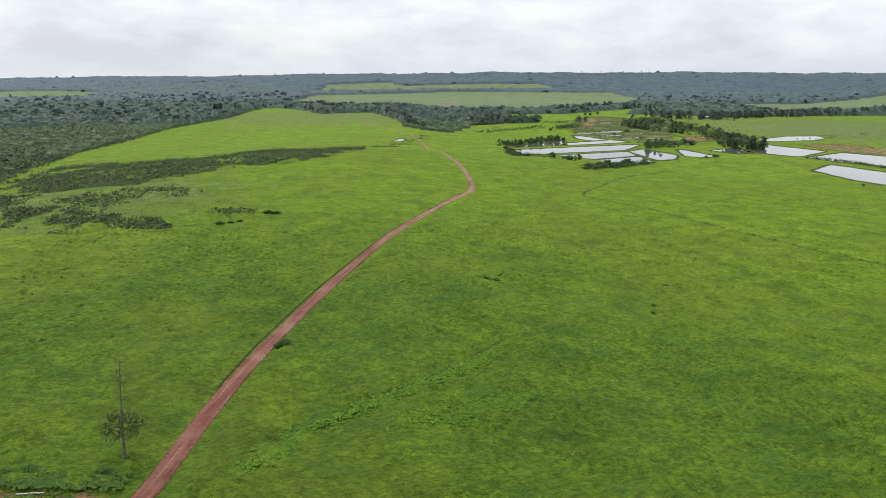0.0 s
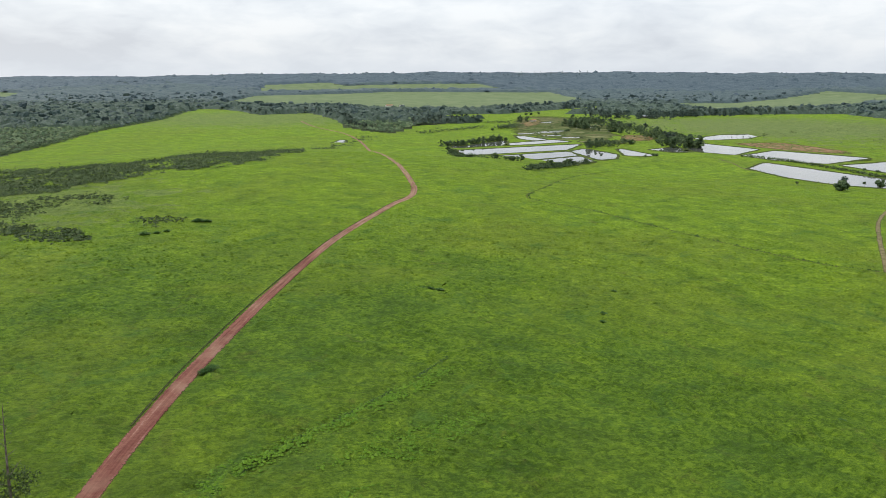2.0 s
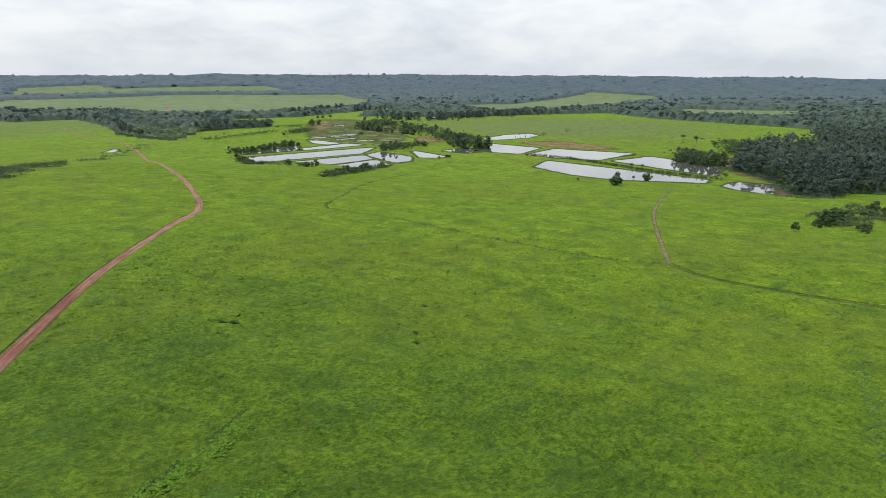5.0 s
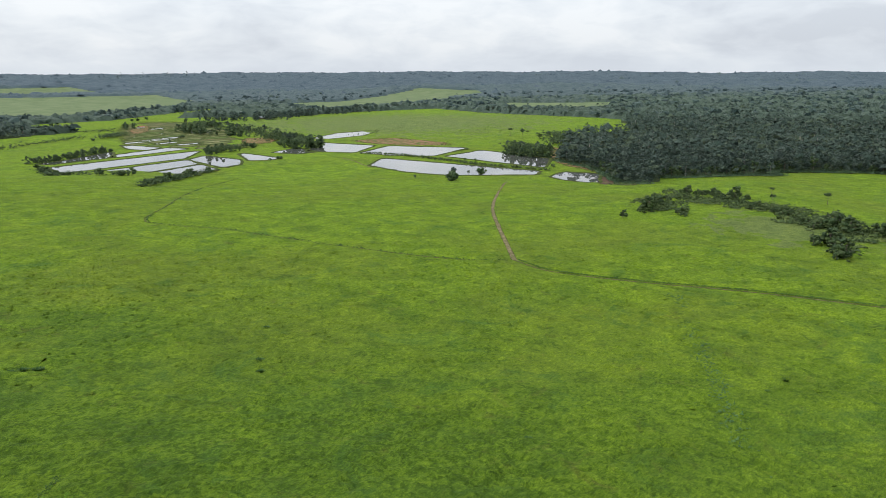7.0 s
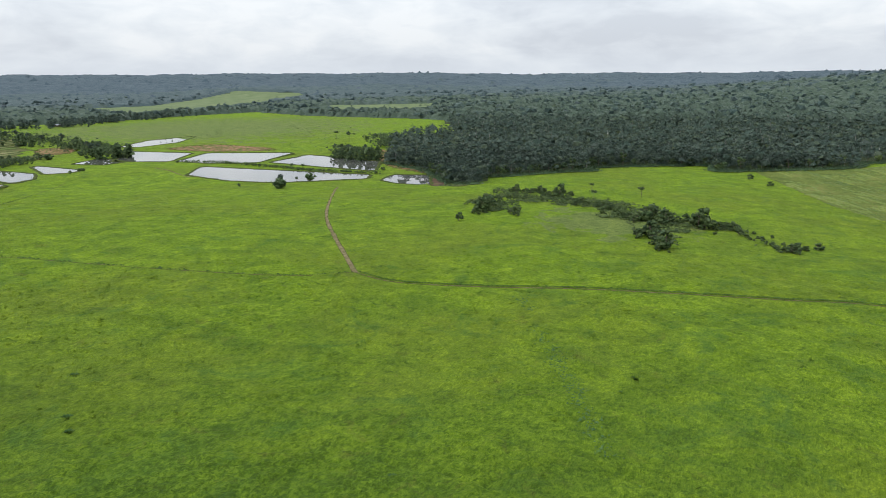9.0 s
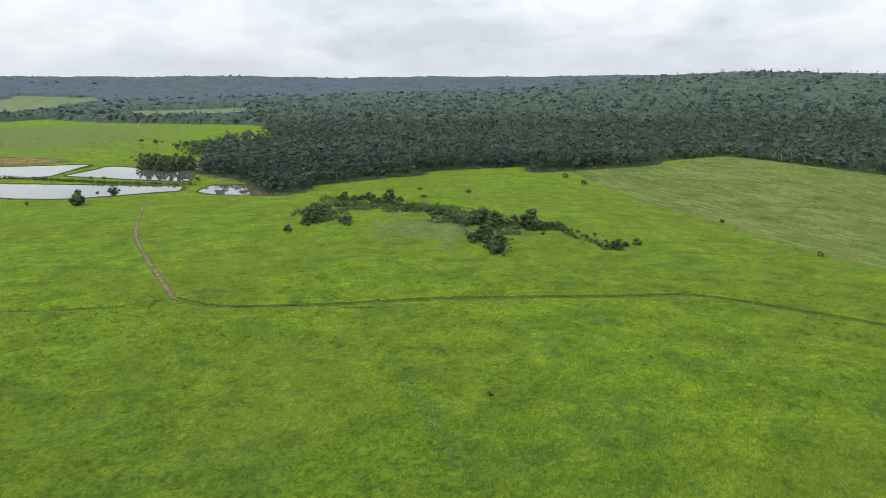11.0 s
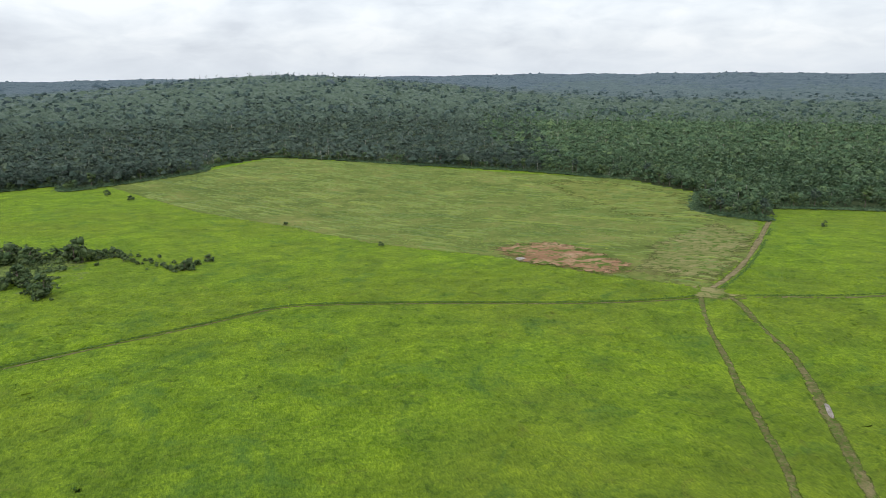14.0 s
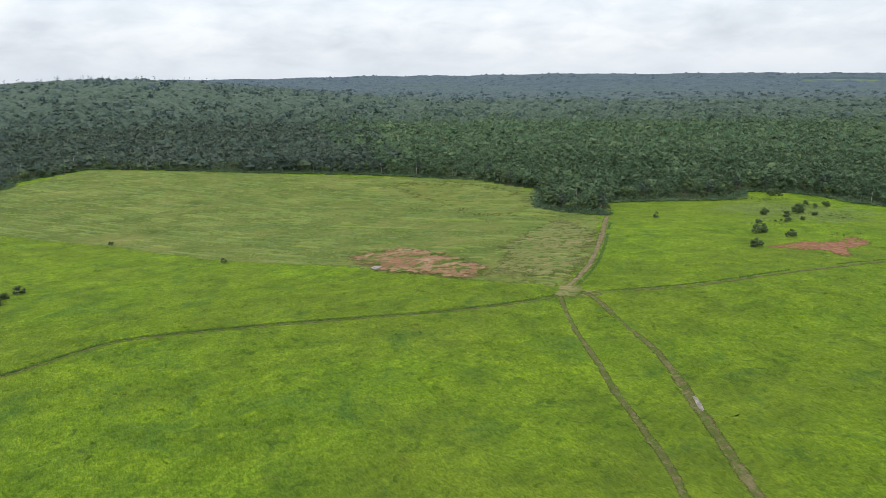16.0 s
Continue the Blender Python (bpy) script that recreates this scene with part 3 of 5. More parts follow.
def pond(poly, level=None, bank=0.42, label="still fish pond reflecting a white sky", fill=None):
    p = np.array(poly, float)
    if np.sum(p[:, 0] * np.roll(p[:, 1], -1) - np.roll(p[:, 0], -1) * p[:, 1]) > 0:
        p = p[::-1]
    # corners eased by a few metres
    eased = []
    for a, b, c in zip(np.roll(p, 1, 0), p, np.roll(p, -1, 0)):
        for q in (a, c):
            eased.append(b + (q - b) * min(0.3, 1.6 / max(1.0, np.hypot(*(q - b)))))
    # shorelines wander a little
    p = []
    for a, b in zip(eased, eased[1:] + eased[:1]):
        k = max(1, int(np.hypot(*(b - a)) / 9))
        for i in range(k):
            p.append(a + (b - a) * i / k + rng.normal(size=2) * (0.5 if k > 1 and i else 0))
    p = np.array(p)
    m = len(p)
    t = np.roll(p, -1, 0) - np.roll(p, 1, 0)
    out = np.stack([-t[:, 1], t[:, 0]], 1) / np.maximum(np.hypot(t[:, 0], t[:, 1]), 1e-6)[:, None]
    p = p + out * 2.2
    z = float(np.median(ground(p[:, 0], p[:, 1]))) + 0.12 if level is None else level
    q = p + out * 0.4
    water = new("water", mesh_from("water", np.c_[q, np.full(m, z)], [list(range(m))[::-1]], fill or WATERMAT))
    tagged(water, label, "pond", kind="structure")
    rings = [(0.0, -0.3), (0.6, 0.2), (1.3, bank), (2.6, bank), (5.4, -0.6)]
    verts = []
    for off, h in rings:
        w = p + out * (off + 0.25 * rng.normal(size=m)[:, None] * (off > 0))
        verts.append(np.c_[w, np.full(m, z + h) + (0.08 * rng.normal(size=m) if h > 0.1 else 0)])
    verts = np.concatenate(verts)
    i, j = np.meshgrid(np.arange(len(rings) - 1), np.arange(m), indexing="ij")
    k = (j + 1) % m
    faces = np.stack([i * m + j, i * m + k, (i + 1) * m + k, (i + 1) * m + j], -1).reshape(-1, 4)
    reeds = p + out * rng.uniform(0.8, 4.5, m)[:, None]
    REEDS.append(np.c_[reeds, np.full(m, z + 0.5)])
    tagged(new("pond_bank", mesh_from("pond_bank", verts, faces, BANK, smooth_faces=True)), "low grassy earth bank round a pond", "bank", kind="structure")


PONDS = [
    [(288, 908), (480, 942), (426, 877), (282, 851)], [(291, 828), (421, 856), (409, 812), (311, 779)], [(308, 764), (409, 802), (401, 754), (318, 723)],
    [(372, 955), (387, 980), (476, 1015), (484, 982), (412, 961)], [(450, 1109), (466, 1028), (441, 1011), (433, 1044)],
    [(428, 858), (458, 880), (464, 812), (440, 772), (418, 765)], [(504, 871), (506, 792), (490, 783), (472, 795)],
    [(660, 909), (682, 816), (607, 769), (577, 826)], [(614, 756), (692, 792), (742, 695), (646, 663), (616, 708)], [(655, 644), (732, 655), (714, 536), (647, 496), (650, 570)],
    [(536, 648), (587, 686), (617, 481), (595, 469), (538, 528), (526, 581)], [(595, 444), (629, 454), (639, 423), (587, 392), (586, 425)],
    [(540, 850), (586, 868), (580, 814), (550, 812)],
    [(698, 979), (785, 1025), (868, 1019), (781, 959), (706, 953)], [(293, 956), (317, 962), (396, 1020), (373, 958), (294, 940)],
]
PADDIES = [
    [(505, 1217), (537, 1244), (524, 1210), (500, 1191)], [(586, 1274), (626, 1303), (609, 1264), (578, 1247)], [(620, 1396), (650, 1404), (622, 1350), (610, 1365)],
    [(493, 1154), (592, 1193), (590, 1161), (499, 1133)], [(499, 1090), (532, 1107), (524, 1087), (494, 1070)], [(143, 1052), (161, 1094), (158, 1057), (143, 1036)],
]
for poly in PONDS:
    pond(poly, WATER + 1.02)
TERRACES = [(608, 1538), (716, 1643), (790, 1480), (634, 1095), (604, 972), (530, 890), (492, 994), (470, 1100), (462, 1176)]
patch("terrace_ground", TERRACES, FALLOW, "brown-green fallow ground between terraced paddies", 0.05, 2.0)
for row in range(17):
    r, a0 = 1045 + 31 * row, radians(22.4 + 0.13 * row)
    for col in range(4):
        a = a0 + radians(1.75 * col + rng.uniform(-0.3, 0.3))
        w, d, wet = radians(rng.uniform(0.6, 0.9)), rng.uniform(6, 10), rng.uniform()
        if not inside(r * math.sin(a), r * math.cos(a), TERRACES) or wet < 0.12:
            continue
        poly = [((r + e + 9 * s) * math.sin(a + s * w), (r + e + 9 * s) * math.cos(a + s * w)) for e, s in ((-d, -1), (d, -1), (d, 1), (-d, 1))]
        if wet > 0.84:
            pond(poly, None, 0.3, "flooded paddy reflecting a white sky")
        else:
            pond(poly, None, 0.35, "drained paddy with wet brown stubble", PADDYSOIL if wet < 0.6 else PADDYGREEN)
for poly in PADDIES:
    pond(poly, None, 0.3, "shallow flooded paddy reflecting a white sky")


# ---------------------------------------------------------------- leaves and crowns
def icosahedron():
    g = (1 + 5**0.5) / 2
    v = np.array([(-1, g, 0), (1, g, 0), (-1, -g, 0), (1, -g, 0), (0, -1, g), (0, 1, g), (0, -1, -g), (0, 1, -g), (g, 0, -1), (g, 0, 1), (-g, 0, -1), (-g, 0, 1)], float)
    f = np.array([(0, 11, 5), (0, 5, 1), (0, 1, 7), (0, 7, 10), (0, 10, 11), (1, 5, 9), (5, 11, 4), (11, 10, 2), (10, 7, 6), (7, 1, 8),
                  (3, 9, 4), (3, 4, 2), (3, 2, 6), (3, 6, 8), (3, 8, 9), (4, 9, 5), (2, 4, 11), (6, 2, 10), (8, 6, 7), (9, 8, 1)])
    return v / np.linalg.norm(v[0]), f


ICO_V, ICO_F = icosahedron()
DOME_V = np.array([(math.cos(a), math.sin(a), -0.3) for a in np.arange(5) * 2 * math.pi / 5] + [(0.55 * math.cos(a + 0.6), 0.55 * math.sin(a + 0.6), 0.65) for a in np.arange(5) * 2 * math.pi / 5])
DOME_F = np.array([(i, (i + 1) % 5, 5 + i) for i in range(5)] + [((i + 1) % 5, 5 + (i + 1) % 5, 5 + i) for i in range(5)] + [(5, 6, 7), (5, 7, 8), (5, 8, 9)])


def lumps(centres, radii, squash=0.8, base=None, jag=0.28):
    """Many jagged leafy clumps as one array of triangles."""
    v0, f0 = base or (ICO_V, ICO_F)
    n, k = len(centres), len(v0)
    a = rng.uniform(0, 2 * math.pi, n)
    v = np.broadcast_to(v0, (n, k, 3)) * (1 + jag * rng.normal(size=(n, k, 1)).clip(-1.6, 1.6))
    c, s = np.cos(a)[:, None], np.sin(a)[:, None]
    v = np.stack([v[..., 0] * c - v[..., 1] * s, v[..., 0] * s + v[..., 1] * c, v[..., 2] * squash], -1)
    v = v * np.asarray(radii)[:, None, None] + np.asarray(centres)[:, None, :]
    return v.reshape(-1, 3), (f0[None] + (np.arange(n) * k)[:, None, None]).reshape(-1, 3)


def joined(pieces):
    v, f, at = [], [], 0
    for pv, pf in pieces:
        v.append(pv)
        f.append(np.asarray(pf) + at)
        at += len(pv)
    return np.concatenate(v), np.concatenate(f)


def scatter(r0, r1, spacing, az0=-48, az1=172):
    """Points strewn evenly over a sector of the land."""
    area = math.radians(az1 - az0) / 2 * (r1 * r1 - r0 * r0)
    n = int(area / spacing**2)
    r, a = np.sqrt(rng.uniform(r0 * r0, r1 * r1, n)), np.radians(rng.uniform(az0, az1, n))
    return r * np.sin(a), r * np.cos(a)


def lattice(x, y, size, seed):
    """Smooth random relief, from -1 to 1, with bumps about that size."""
    u, v = x / size + 37.3 * seed, y / size - 11.9 * seed
    i, j = np.floor(u).astype(np.int64), np.floor(v).astype(np.int64)
    a, b = u - i, v - j
    a, b = a * a * (3 - 2 * a), b * b * (3 - 2 * b)

    def corner(p, q):
        h = (p * 73856093) ^ (q * 19349663) ^ (seed * 83492791)
        h = (h ^ (h >> 13)) * 1274126177
        return ((h ^ (h >> 16)) & 65535) / 32767.5 - 1

    top = corner(i, j) * (1 - a) + corner(i + 1, j) * a
    low = corner(i, j + 1) * (1 - a) + corner(i + 1, j + 1) * a
    return top * (1 - b) + low * b


def sprays(x, y, z, h, count, size, wide=0.2):
    """Loose leafy boughs round the heads of many trees, each a bent flake of its own tilt."""
    n = len(x) * count
    x, y, z, h = (np.repeat(q, count) for q in (x, y, z, h))
    up = rng.uniform(0.0, 1.0, n) ** 0.7
    out = wide * h * np.sin(math.pi * (0.18 + 0.75 * up)) * rng.uniform(0.75, 1.2, n)
    a = rng.uniform(0, 2 * math.pi, n)
    at = np.stack([x + out * np.cos(a), y + out * np.sin(a), z + h * (0.28 + 0.72 * up)], -1)
    e = rng.normal(size=(3, n, 3)) * (1.0, 1.0, 0.4)
    e *= (size * rng.lognormal(0, 0.3, n))[None, :, None] * np.maximum(h, 5.0)[None, :, None] / np.linalg.norm(e, axis=2)[..., None]
    v = (at[None] + e).transpose(1, 0, 2).reshape(-1, 3)
    return v, np.arange(len(v)).reshape(-1, 3)


def woods(name, r0, r1, az0, az1, spacing, per_tree, base, material, label, tall, size=1.0, thin_from=0, thin_to=0, boughs=0, flake=0.09):
    x, y = scatter(r0, r1, spacing, az0, az1)
    # neighbouring stands run into one another
    r = np.hypot(x, y) + 160 * rng.normal(size=len(x))
    keep = ~open_land(x, y)
    if thin_from:
        keep &= r < (thin_from + r1) / 2
    if thin_to:
        keep &= r > (r0 + thin_to) / 2
    x, y = x[keep], y[keep]
    n = len(x)
    h = tall * rng.lognormal(0, 0.32, n).clip(0.45, 2.1)
    z = ground(x, y)
    cs, rs = [], []
    for i in range(per_tree):
        spread = 0.0 if per_tree == 1 else h * 0.15
        low = 0.34 + 0.40 * i / max(1, per_tree - 1) if per_tree > 1 else 0.55
        cs.append(np.stack([x + rng.normal(size=n) * spread, y + rng.normal(size=n) * spread, z + h * (low + rng.uniform(-0.08, 0.08, n))], -1))
        rs.append(size * h * 0.205 * rng.lognormal(0, 0.3, n).clip(0.5, 1.9) * (0.70 if per_tree > 4 else 1.0))
    v, f = lumps(np.concatenate(cs), np.concatenate(rs), 0.85, base, 0.28)
    if boughs:
        v, f = joined([(v, f), sprays(x, y, z, h, boughs, flake)])
    tagged(new(name, mesh_from(name, v, f, material, smooth_faces=not boughs)), label, "forest", kind="stuff")


DOME = (DOME_V, DOME_F)
CLUMP = (np.r_[[(math.cos(a), math.sin(a), -0.25) for a in np.arange(6) * math.pi / 3], [(0.12, 0.08, 0.62)]], np.array([(i, (i + 1) % 6, 6) for i in range(6)]))
CROWN_V = np.array([(math.cos(a), math.sin(a), -0.3) for a in np.arange(4) * math.pi / 2] + [(0.62 * math.cos(a + 0.7), 0.62 * math.sin(a + 0.7), 0.55) for a in np.arange(4) * math.pi / 2])
CROWN = (CROWN_V, np.array([(i, (i + 1) % 4, 4 + i) for i in range(4)] + [((i + 1) % 4, 4 + (i + 1) % 4, 4 + i) for i in range(4)] + [(4, 5, 6), (4, 6, 7)]))
PEAK = (np.r_[DOME_V[:5], [(0.12, 0.05, 0.46)]], np.array([(i, (i + 1) % 5, 5) for i in range(5)]))
woods("near_forest", 430, 900, 14, 112, 5.6, 2, CROWN, LEAF, "dense dark green tropical forest canopy", 11, 0.72, boughs=42, flake=0.085)
woods("near_forest", 400, 900, 112, 172, 5.6, 2, CROWN, SOUTHLEAF, "dense green young tropical forest canopy", 10.5, 0.72, boughs=42, flake=0.085)
woods("near_woodland", 400, 900, -36, 14, 5.0, 1, CLUMP, WESTLEAF, "open grey-green woodland of small trees", 8, 1.1, boughs=18, flake=0.11)
woods("middle_forest", 850, 1900, 14, 114, 7.2, 1, CLUMP, LEAF, "dark green forest canopy on a rising slope", 10, 1.3, 1450, boughs=11, flake=0.13)
woods("middle_forest", 850, 1900, 110, 166, 7.2, 1, CLUMP, SOUTHLEAF, "green young forest canopy on rolling land", 9.5, 1.3, 1450, boughs=11, flake=0.13)
woods("middle_woodland", 850, 1900, -32, 16, 6.5, 1, PEAK, WESTLEAF, "open grey-green woodland on flat land", 6.5, 1.6, 1450, boughs=6, flake=0.13)


def canopy(name, r0, r1, cell, tall, mats, turn_at, label, low_front=False):
    """Closed forest far off: an uneven roof of crowns that comes down to the ground at every clearing."""
    az = np.arange(radians(-32), radians(166), cell)
    r = r0 * np.exp(np.arange(0, math.log(r1 / r0) + cell, cell))
    R, A = np.meshgrid(r, az, indexing="ij")
    R = np.minimum(R * (1 + 0.14 * cell * rng.normal(size=R.shape)), r1)
    A = A + 0.14 * cell * rng.normal(size=A.shape)
    x, y = R * np.sin(A), R * np.cos(A)
    wood = ~open_land(x, y)
    h = tall * (0.88 + (0.42 if low_front else 0.2) * rng.normal(size=x.shape).clip(-1.2, 2.2) + 0.15 * lattice(x, y, 45.0, 7) + 0.2 * lattice(x, y, 150.0, 8))
    z = ground(x, y) + np.where(wood & (R > r0 * (1 + cell)), np.maximum(h, 0.35 * tall), -2.5)
    m = len(az)
    i, j = np.meshgrid(np.arange(len(r) - 1), np.arange(m - 1), indexing="ij")
    faces = np.stack([i * m + j, (i + 1) * m + j, (i + 1) * m + j + 1, i * m + j + 1], -1).reshape(-1, 4)[:, ::-1]
    faces = faces[wood.ravel()[faces].any(1)]
    # haze bands: bluer leaf slots take over with distance
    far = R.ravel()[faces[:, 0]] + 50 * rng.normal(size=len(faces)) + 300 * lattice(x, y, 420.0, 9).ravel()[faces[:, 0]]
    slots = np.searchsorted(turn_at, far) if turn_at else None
    tagged(new(name, mesh_from(name, np.stack([x, y, z], -1).reshape(-1, 3), faces, mats, slots, not low_front)), label, "forest", kind="stuff")


canopy("far_canopy", 1480, 2700, 0.0052, 8.6, [FARHAZE, RIDGEHAZE], [2450], "closed canopy of the distant forest", True)
canopy("skyline_canopy", 2660, 4815, 0.0058, 11.0, [FARHAZE, RIDGEHAZE, HAZELEAF], [2450, 3800], "haze-tinted forest on the skyline hills")
woods("far_forest", 1500, 2500, -28, 164, 14.0, 1, CROWN, FARHAZE, "distant green forest on low hills", 10.5, 1.7, 2300, boughs=3, flake=0.12)
woods("ridge_forest", 2150, 3500, -28, 164, 23.0, 1, CROWN, RIDGEHAZE, "distant forest on low hills, tinted with haze", 11.0, 2.0, 3200, 2500, boughs=3, flake=0.15)
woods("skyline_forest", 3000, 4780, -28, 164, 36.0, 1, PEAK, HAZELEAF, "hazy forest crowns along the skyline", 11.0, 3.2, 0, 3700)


def bare_trunks():
    """Pale dead and bare stems that stand out of the canopy."""
    x, y = scatter(420, 1500, 34, 30, 172)
    keep = ~open_land(x, y)
    x, y = x[keep], y[keep]
    n = len(x)
    h, w = rng.uniform(8, 15, n), rng.uniform(0.10, 0.24, n)
    z = ground(x, y)
    lean = rng.normal(size=(n, 2)) * 0.05
    k = 5
    a = np.arange(k) * 2 * math.pi / k
    ring = np.stack([np.cos(a), np.sin(a)], 1)
    levels = []
    for t, s in ((0.0, 1.0), (0.6, 0.7), (1.0, 0.25)):
        xy = np.stack([x, y], 1)[:, None] + ring[None] * (w * s)[:, None, None] + (lean * (h * t)[:, None])[:, None]
        levels.append(np.concatenate([xy, np.broadcast_to((z + h * t)[:, None, None], (n, k, 1))], -1))
    v = np.stack(levels, 1).reshape(-1, 3)
    f = []
    for lv in range(2):
        for j in range(k):
            f.append((lv * k + j, lv * k + (j + 1) % k, (lv + 1) * k + (j + 1) % k, (lv + 1) * k + j))
    f = (np.array(f)[None] + (np.arange(n) * 3 * k)[:, None, None]).reshape(-1, 4)
    tagged(new("bare_trunks", mesh_from("bare_trunks", v, f, PALEBARK)), "pale bare trunks rising through the forest", "forest", kind="stuff")


bare_trunks()


def skyline_trees():
    """Tall single trees that stand over the ridges."""
    cs, rs = [], []
    for a0, a1, r, n, tall in ((88, 108, 2700, 60, 24), (21, 28, 4350, 30, 34), (60, 90, 2300, 26, 20), (108, 116, 2500, 14, 18)):
        for _ in range(n):
            a, q = radians(rng.uniform(a0, a1)), r + rng.uniform(-120, 60)
            x, y = q * math.sin(a), q * math.cos(a)
            h, z = tall * rng.uniform(0.7, 1.15), float(ground(x, y))
            for k in range(5):
                cs.append((x + rng.normal() * 0.06 * h, y + rng.normal() * 0.06 * h, z + h * (0.45 + 0.13 * k)))
                rs.append(h * rng.uniform(0.04, 0.09))
    v, f = lumps(np.array(cs), np.array(rs), 1.1, DOME)
    tagged(new("skyline_trees", mesh_from("skyline_trees", v, f, RIDGEHAZE)), "tall single trees standing over the ridge", "forest", kind="stuff")


skyline_trees()

# ---------------------------------------------------------------- trees and bushes as things
def tube(path, radii, sides=7):
    """A tapered limb along a bent line."""
    path = [Vector(p) for p in path]
    verts, faces = [], []
    for i, (p, r) in enumerate(zip(path, radii)):
        d = (path[min(i + 1, len(path) - 1)] - path[max(i - 1, 0)]).normalized()
        u = d.orthogonal().normalized()
        w = d.cross(u)
        for k in range(sides):
            a = 2 * math.pi * k / sides
            verts.append(p + (u * math.cos(a) + w * math.sin(a)) * r)
    for i in range(len(path) - 1):
        for k in range(sides):
            faces.append((i * sides + k, i * sides + (k + 1) % sides, (i + 1) * sides + (k + 1) % sides, (i + 1) * sides + k))
    return np.array([tuple(v) for v in verts]), np.array(faces)


def leaf_crown(centres, radii, leaves, size):
    """Leafy clumps with loose sprays standing off them."""
    v, f = lumps(centres, radii, 0.82, None, 0.24)
    k = rng.integers(0, len(centres), leaves)
    d = rng.normal(size=(leaves, 3))
    d /= np.linalg.norm(d, axis=1)[:, None]
    at = np.asarray(centres)[k] + d * (np.asarray(radii)[k] * rng.uniform(0.85, 1.35, leaves))[:, None] * (1, 1, 0.85)
    e1, e2 = rng.normal(size=(2, leaves, 3))
    e1 *= size * rng.uniform(0.6, 1.3, leaves)[:, None] / np.linalg.norm(e1, axis=1)[:, None]
    e2 *= size * 0.6 / np.linalg.norm(e2, axis=1)[:, None]
    tri = np.stack([at - e1, at + e1, at + e2], 1).reshape(-1, 3)
    return joined([(v, f), (tri, np.arange(len(tri)).reshape(-1, 3))])


def part(name, mesh, parent, label=""):
    ob = new(name, mesh)
    ob.parent = parent
    return tagged(ob, label)


def tree(name, height, spread, bare, label, category="tree", leafmat=None, lumps_n=24, leaves=320, flat_top=False, stems=1):
    """A tree at the origin: tapered trunk with limbs under a broken leafy crown."""
    thing = new(name)
    tagged(thing, label, category)
    sway = rng.normal(size=2) * 0.04 * height
    top = height * (0.72 if not flat_top else 0.85)
    for s in range(stems):
        off = rng.normal(size=2) * (0.07 * height if stems > 1 else 0)
        pieces = [tube([(off[0] * 0.4, off[1] * 0.4, -0.4), (sway[0] * 0.3 + off[0], sway[1] * 0.3 + off[1], height * 0.3), (sway[0] + off[0], sway[1] + off[1], top)],
                       [0.028 * height, 0.019 * height, 0.007 * height])]
        for i in range(4 if stems == 1 else 2):
            a, z0 = rng.uniform(0, 2 * math.pi), height * rng.uniform(max(bare, 0.2), max(0.6, bare + 0.08))
            reach = spread * rng.uniform(0.5, 0.85)
            base = (sway[0] * z0 / top + off[0], sway[1] * z0 / top + off[1], z0)
            tip = (base[0] + math.cos(a) * reach, base[1] + math.sin(a) * reach, z0 + height * rng.uniform(0.14, 0.3))
            mid = tuple((p + q) / 2 + (0.03 * height if k == 2 else 0) for k, (p, q) in enumerate(zip(base, tip)))
            pieces.append(tube([base, mid, tip], [0.011 * height, 0.008 * height, 0.003 * height], 5))
        tv, tf = joined(pieces)
        part("trunk", mesh_from("trunk", tv, tf, BARK, smooth_faces=True), thing, "grey-brown bark")
    u = rng.normal(size=(lumps_n, 3))
    u /= np.linalg.norm(u, axis=1)[:, None]
    q = u * rng.uniform(0.35, 1.0, lumps_n)[:, None] ** 0.6
    mid, half = height * (bare + 1) / 2, height * (1 - bare) / 2
    if flat_top:
        mid, half = height * 0.9, height * 0.09
    c = np.stack([q[:, 0] * spread * 0.8 + sway[0], q[:, 1] * spread * 0.8 + sway[1], mid + q[:, 2] * half * 0.8], -1)
    r = spread * rng.uniform(0.15, 0.32, lumps_n) * (0.6 if flat_top else 1.0)
    v, f = leaf_crown(c, r, int(1.5 * leaves), 0.07 * spread + 0.16)
    v[:, 2] = np.maximum(v[:, 2], 0.05)
    part("crown", mesh_from("crown", v, f, leafmat or BUSHLEAF), thing)
    return thing


def stand(thing, x, y, size=1.0, turn=None, lift=0.0):
    m = pose(x, y, float(ground(x, y)) + lift, 0, 0, rng.uniform(0, 360) if turn is None else turn)
    return m @ Matrix.Diagonal((size, size, size, 1))


class Kind:
    """Alike things: the first is moved into place, the rest are copies with its parts."""

    def __init__(self, makers, group):
        self.fresh, self.made, self.group, self.makers = True, [], group, makers
        self.count = 0

    def put(self, x, y, size=1.0):
        k = self.count % len(self.makers)
        self.count += 1
        s = size * rng.uniform(0.85, 1.18)
        at = pose(x, y, float(ground(x, y)) - 0.1, 0, 0, rng.uniform(0, 360))
        if k >= len(self.made):
            ob = self.makers[k]()
            self.made.append(ob)
            tagged(ob, group=self.group)
            ob.scale = (s, s, s * rng.uniform(0.9, 1.1))
            sc = ob.scale.copy()
            ob.matrix_basis = at @ Matrix.Diagonal((*sc, 1))
            return ob
        ob = copy_thing(self.made[k], at)
        ob.scale = (s, s, s * rng.uniform(0.9, 1.1))
        return ob


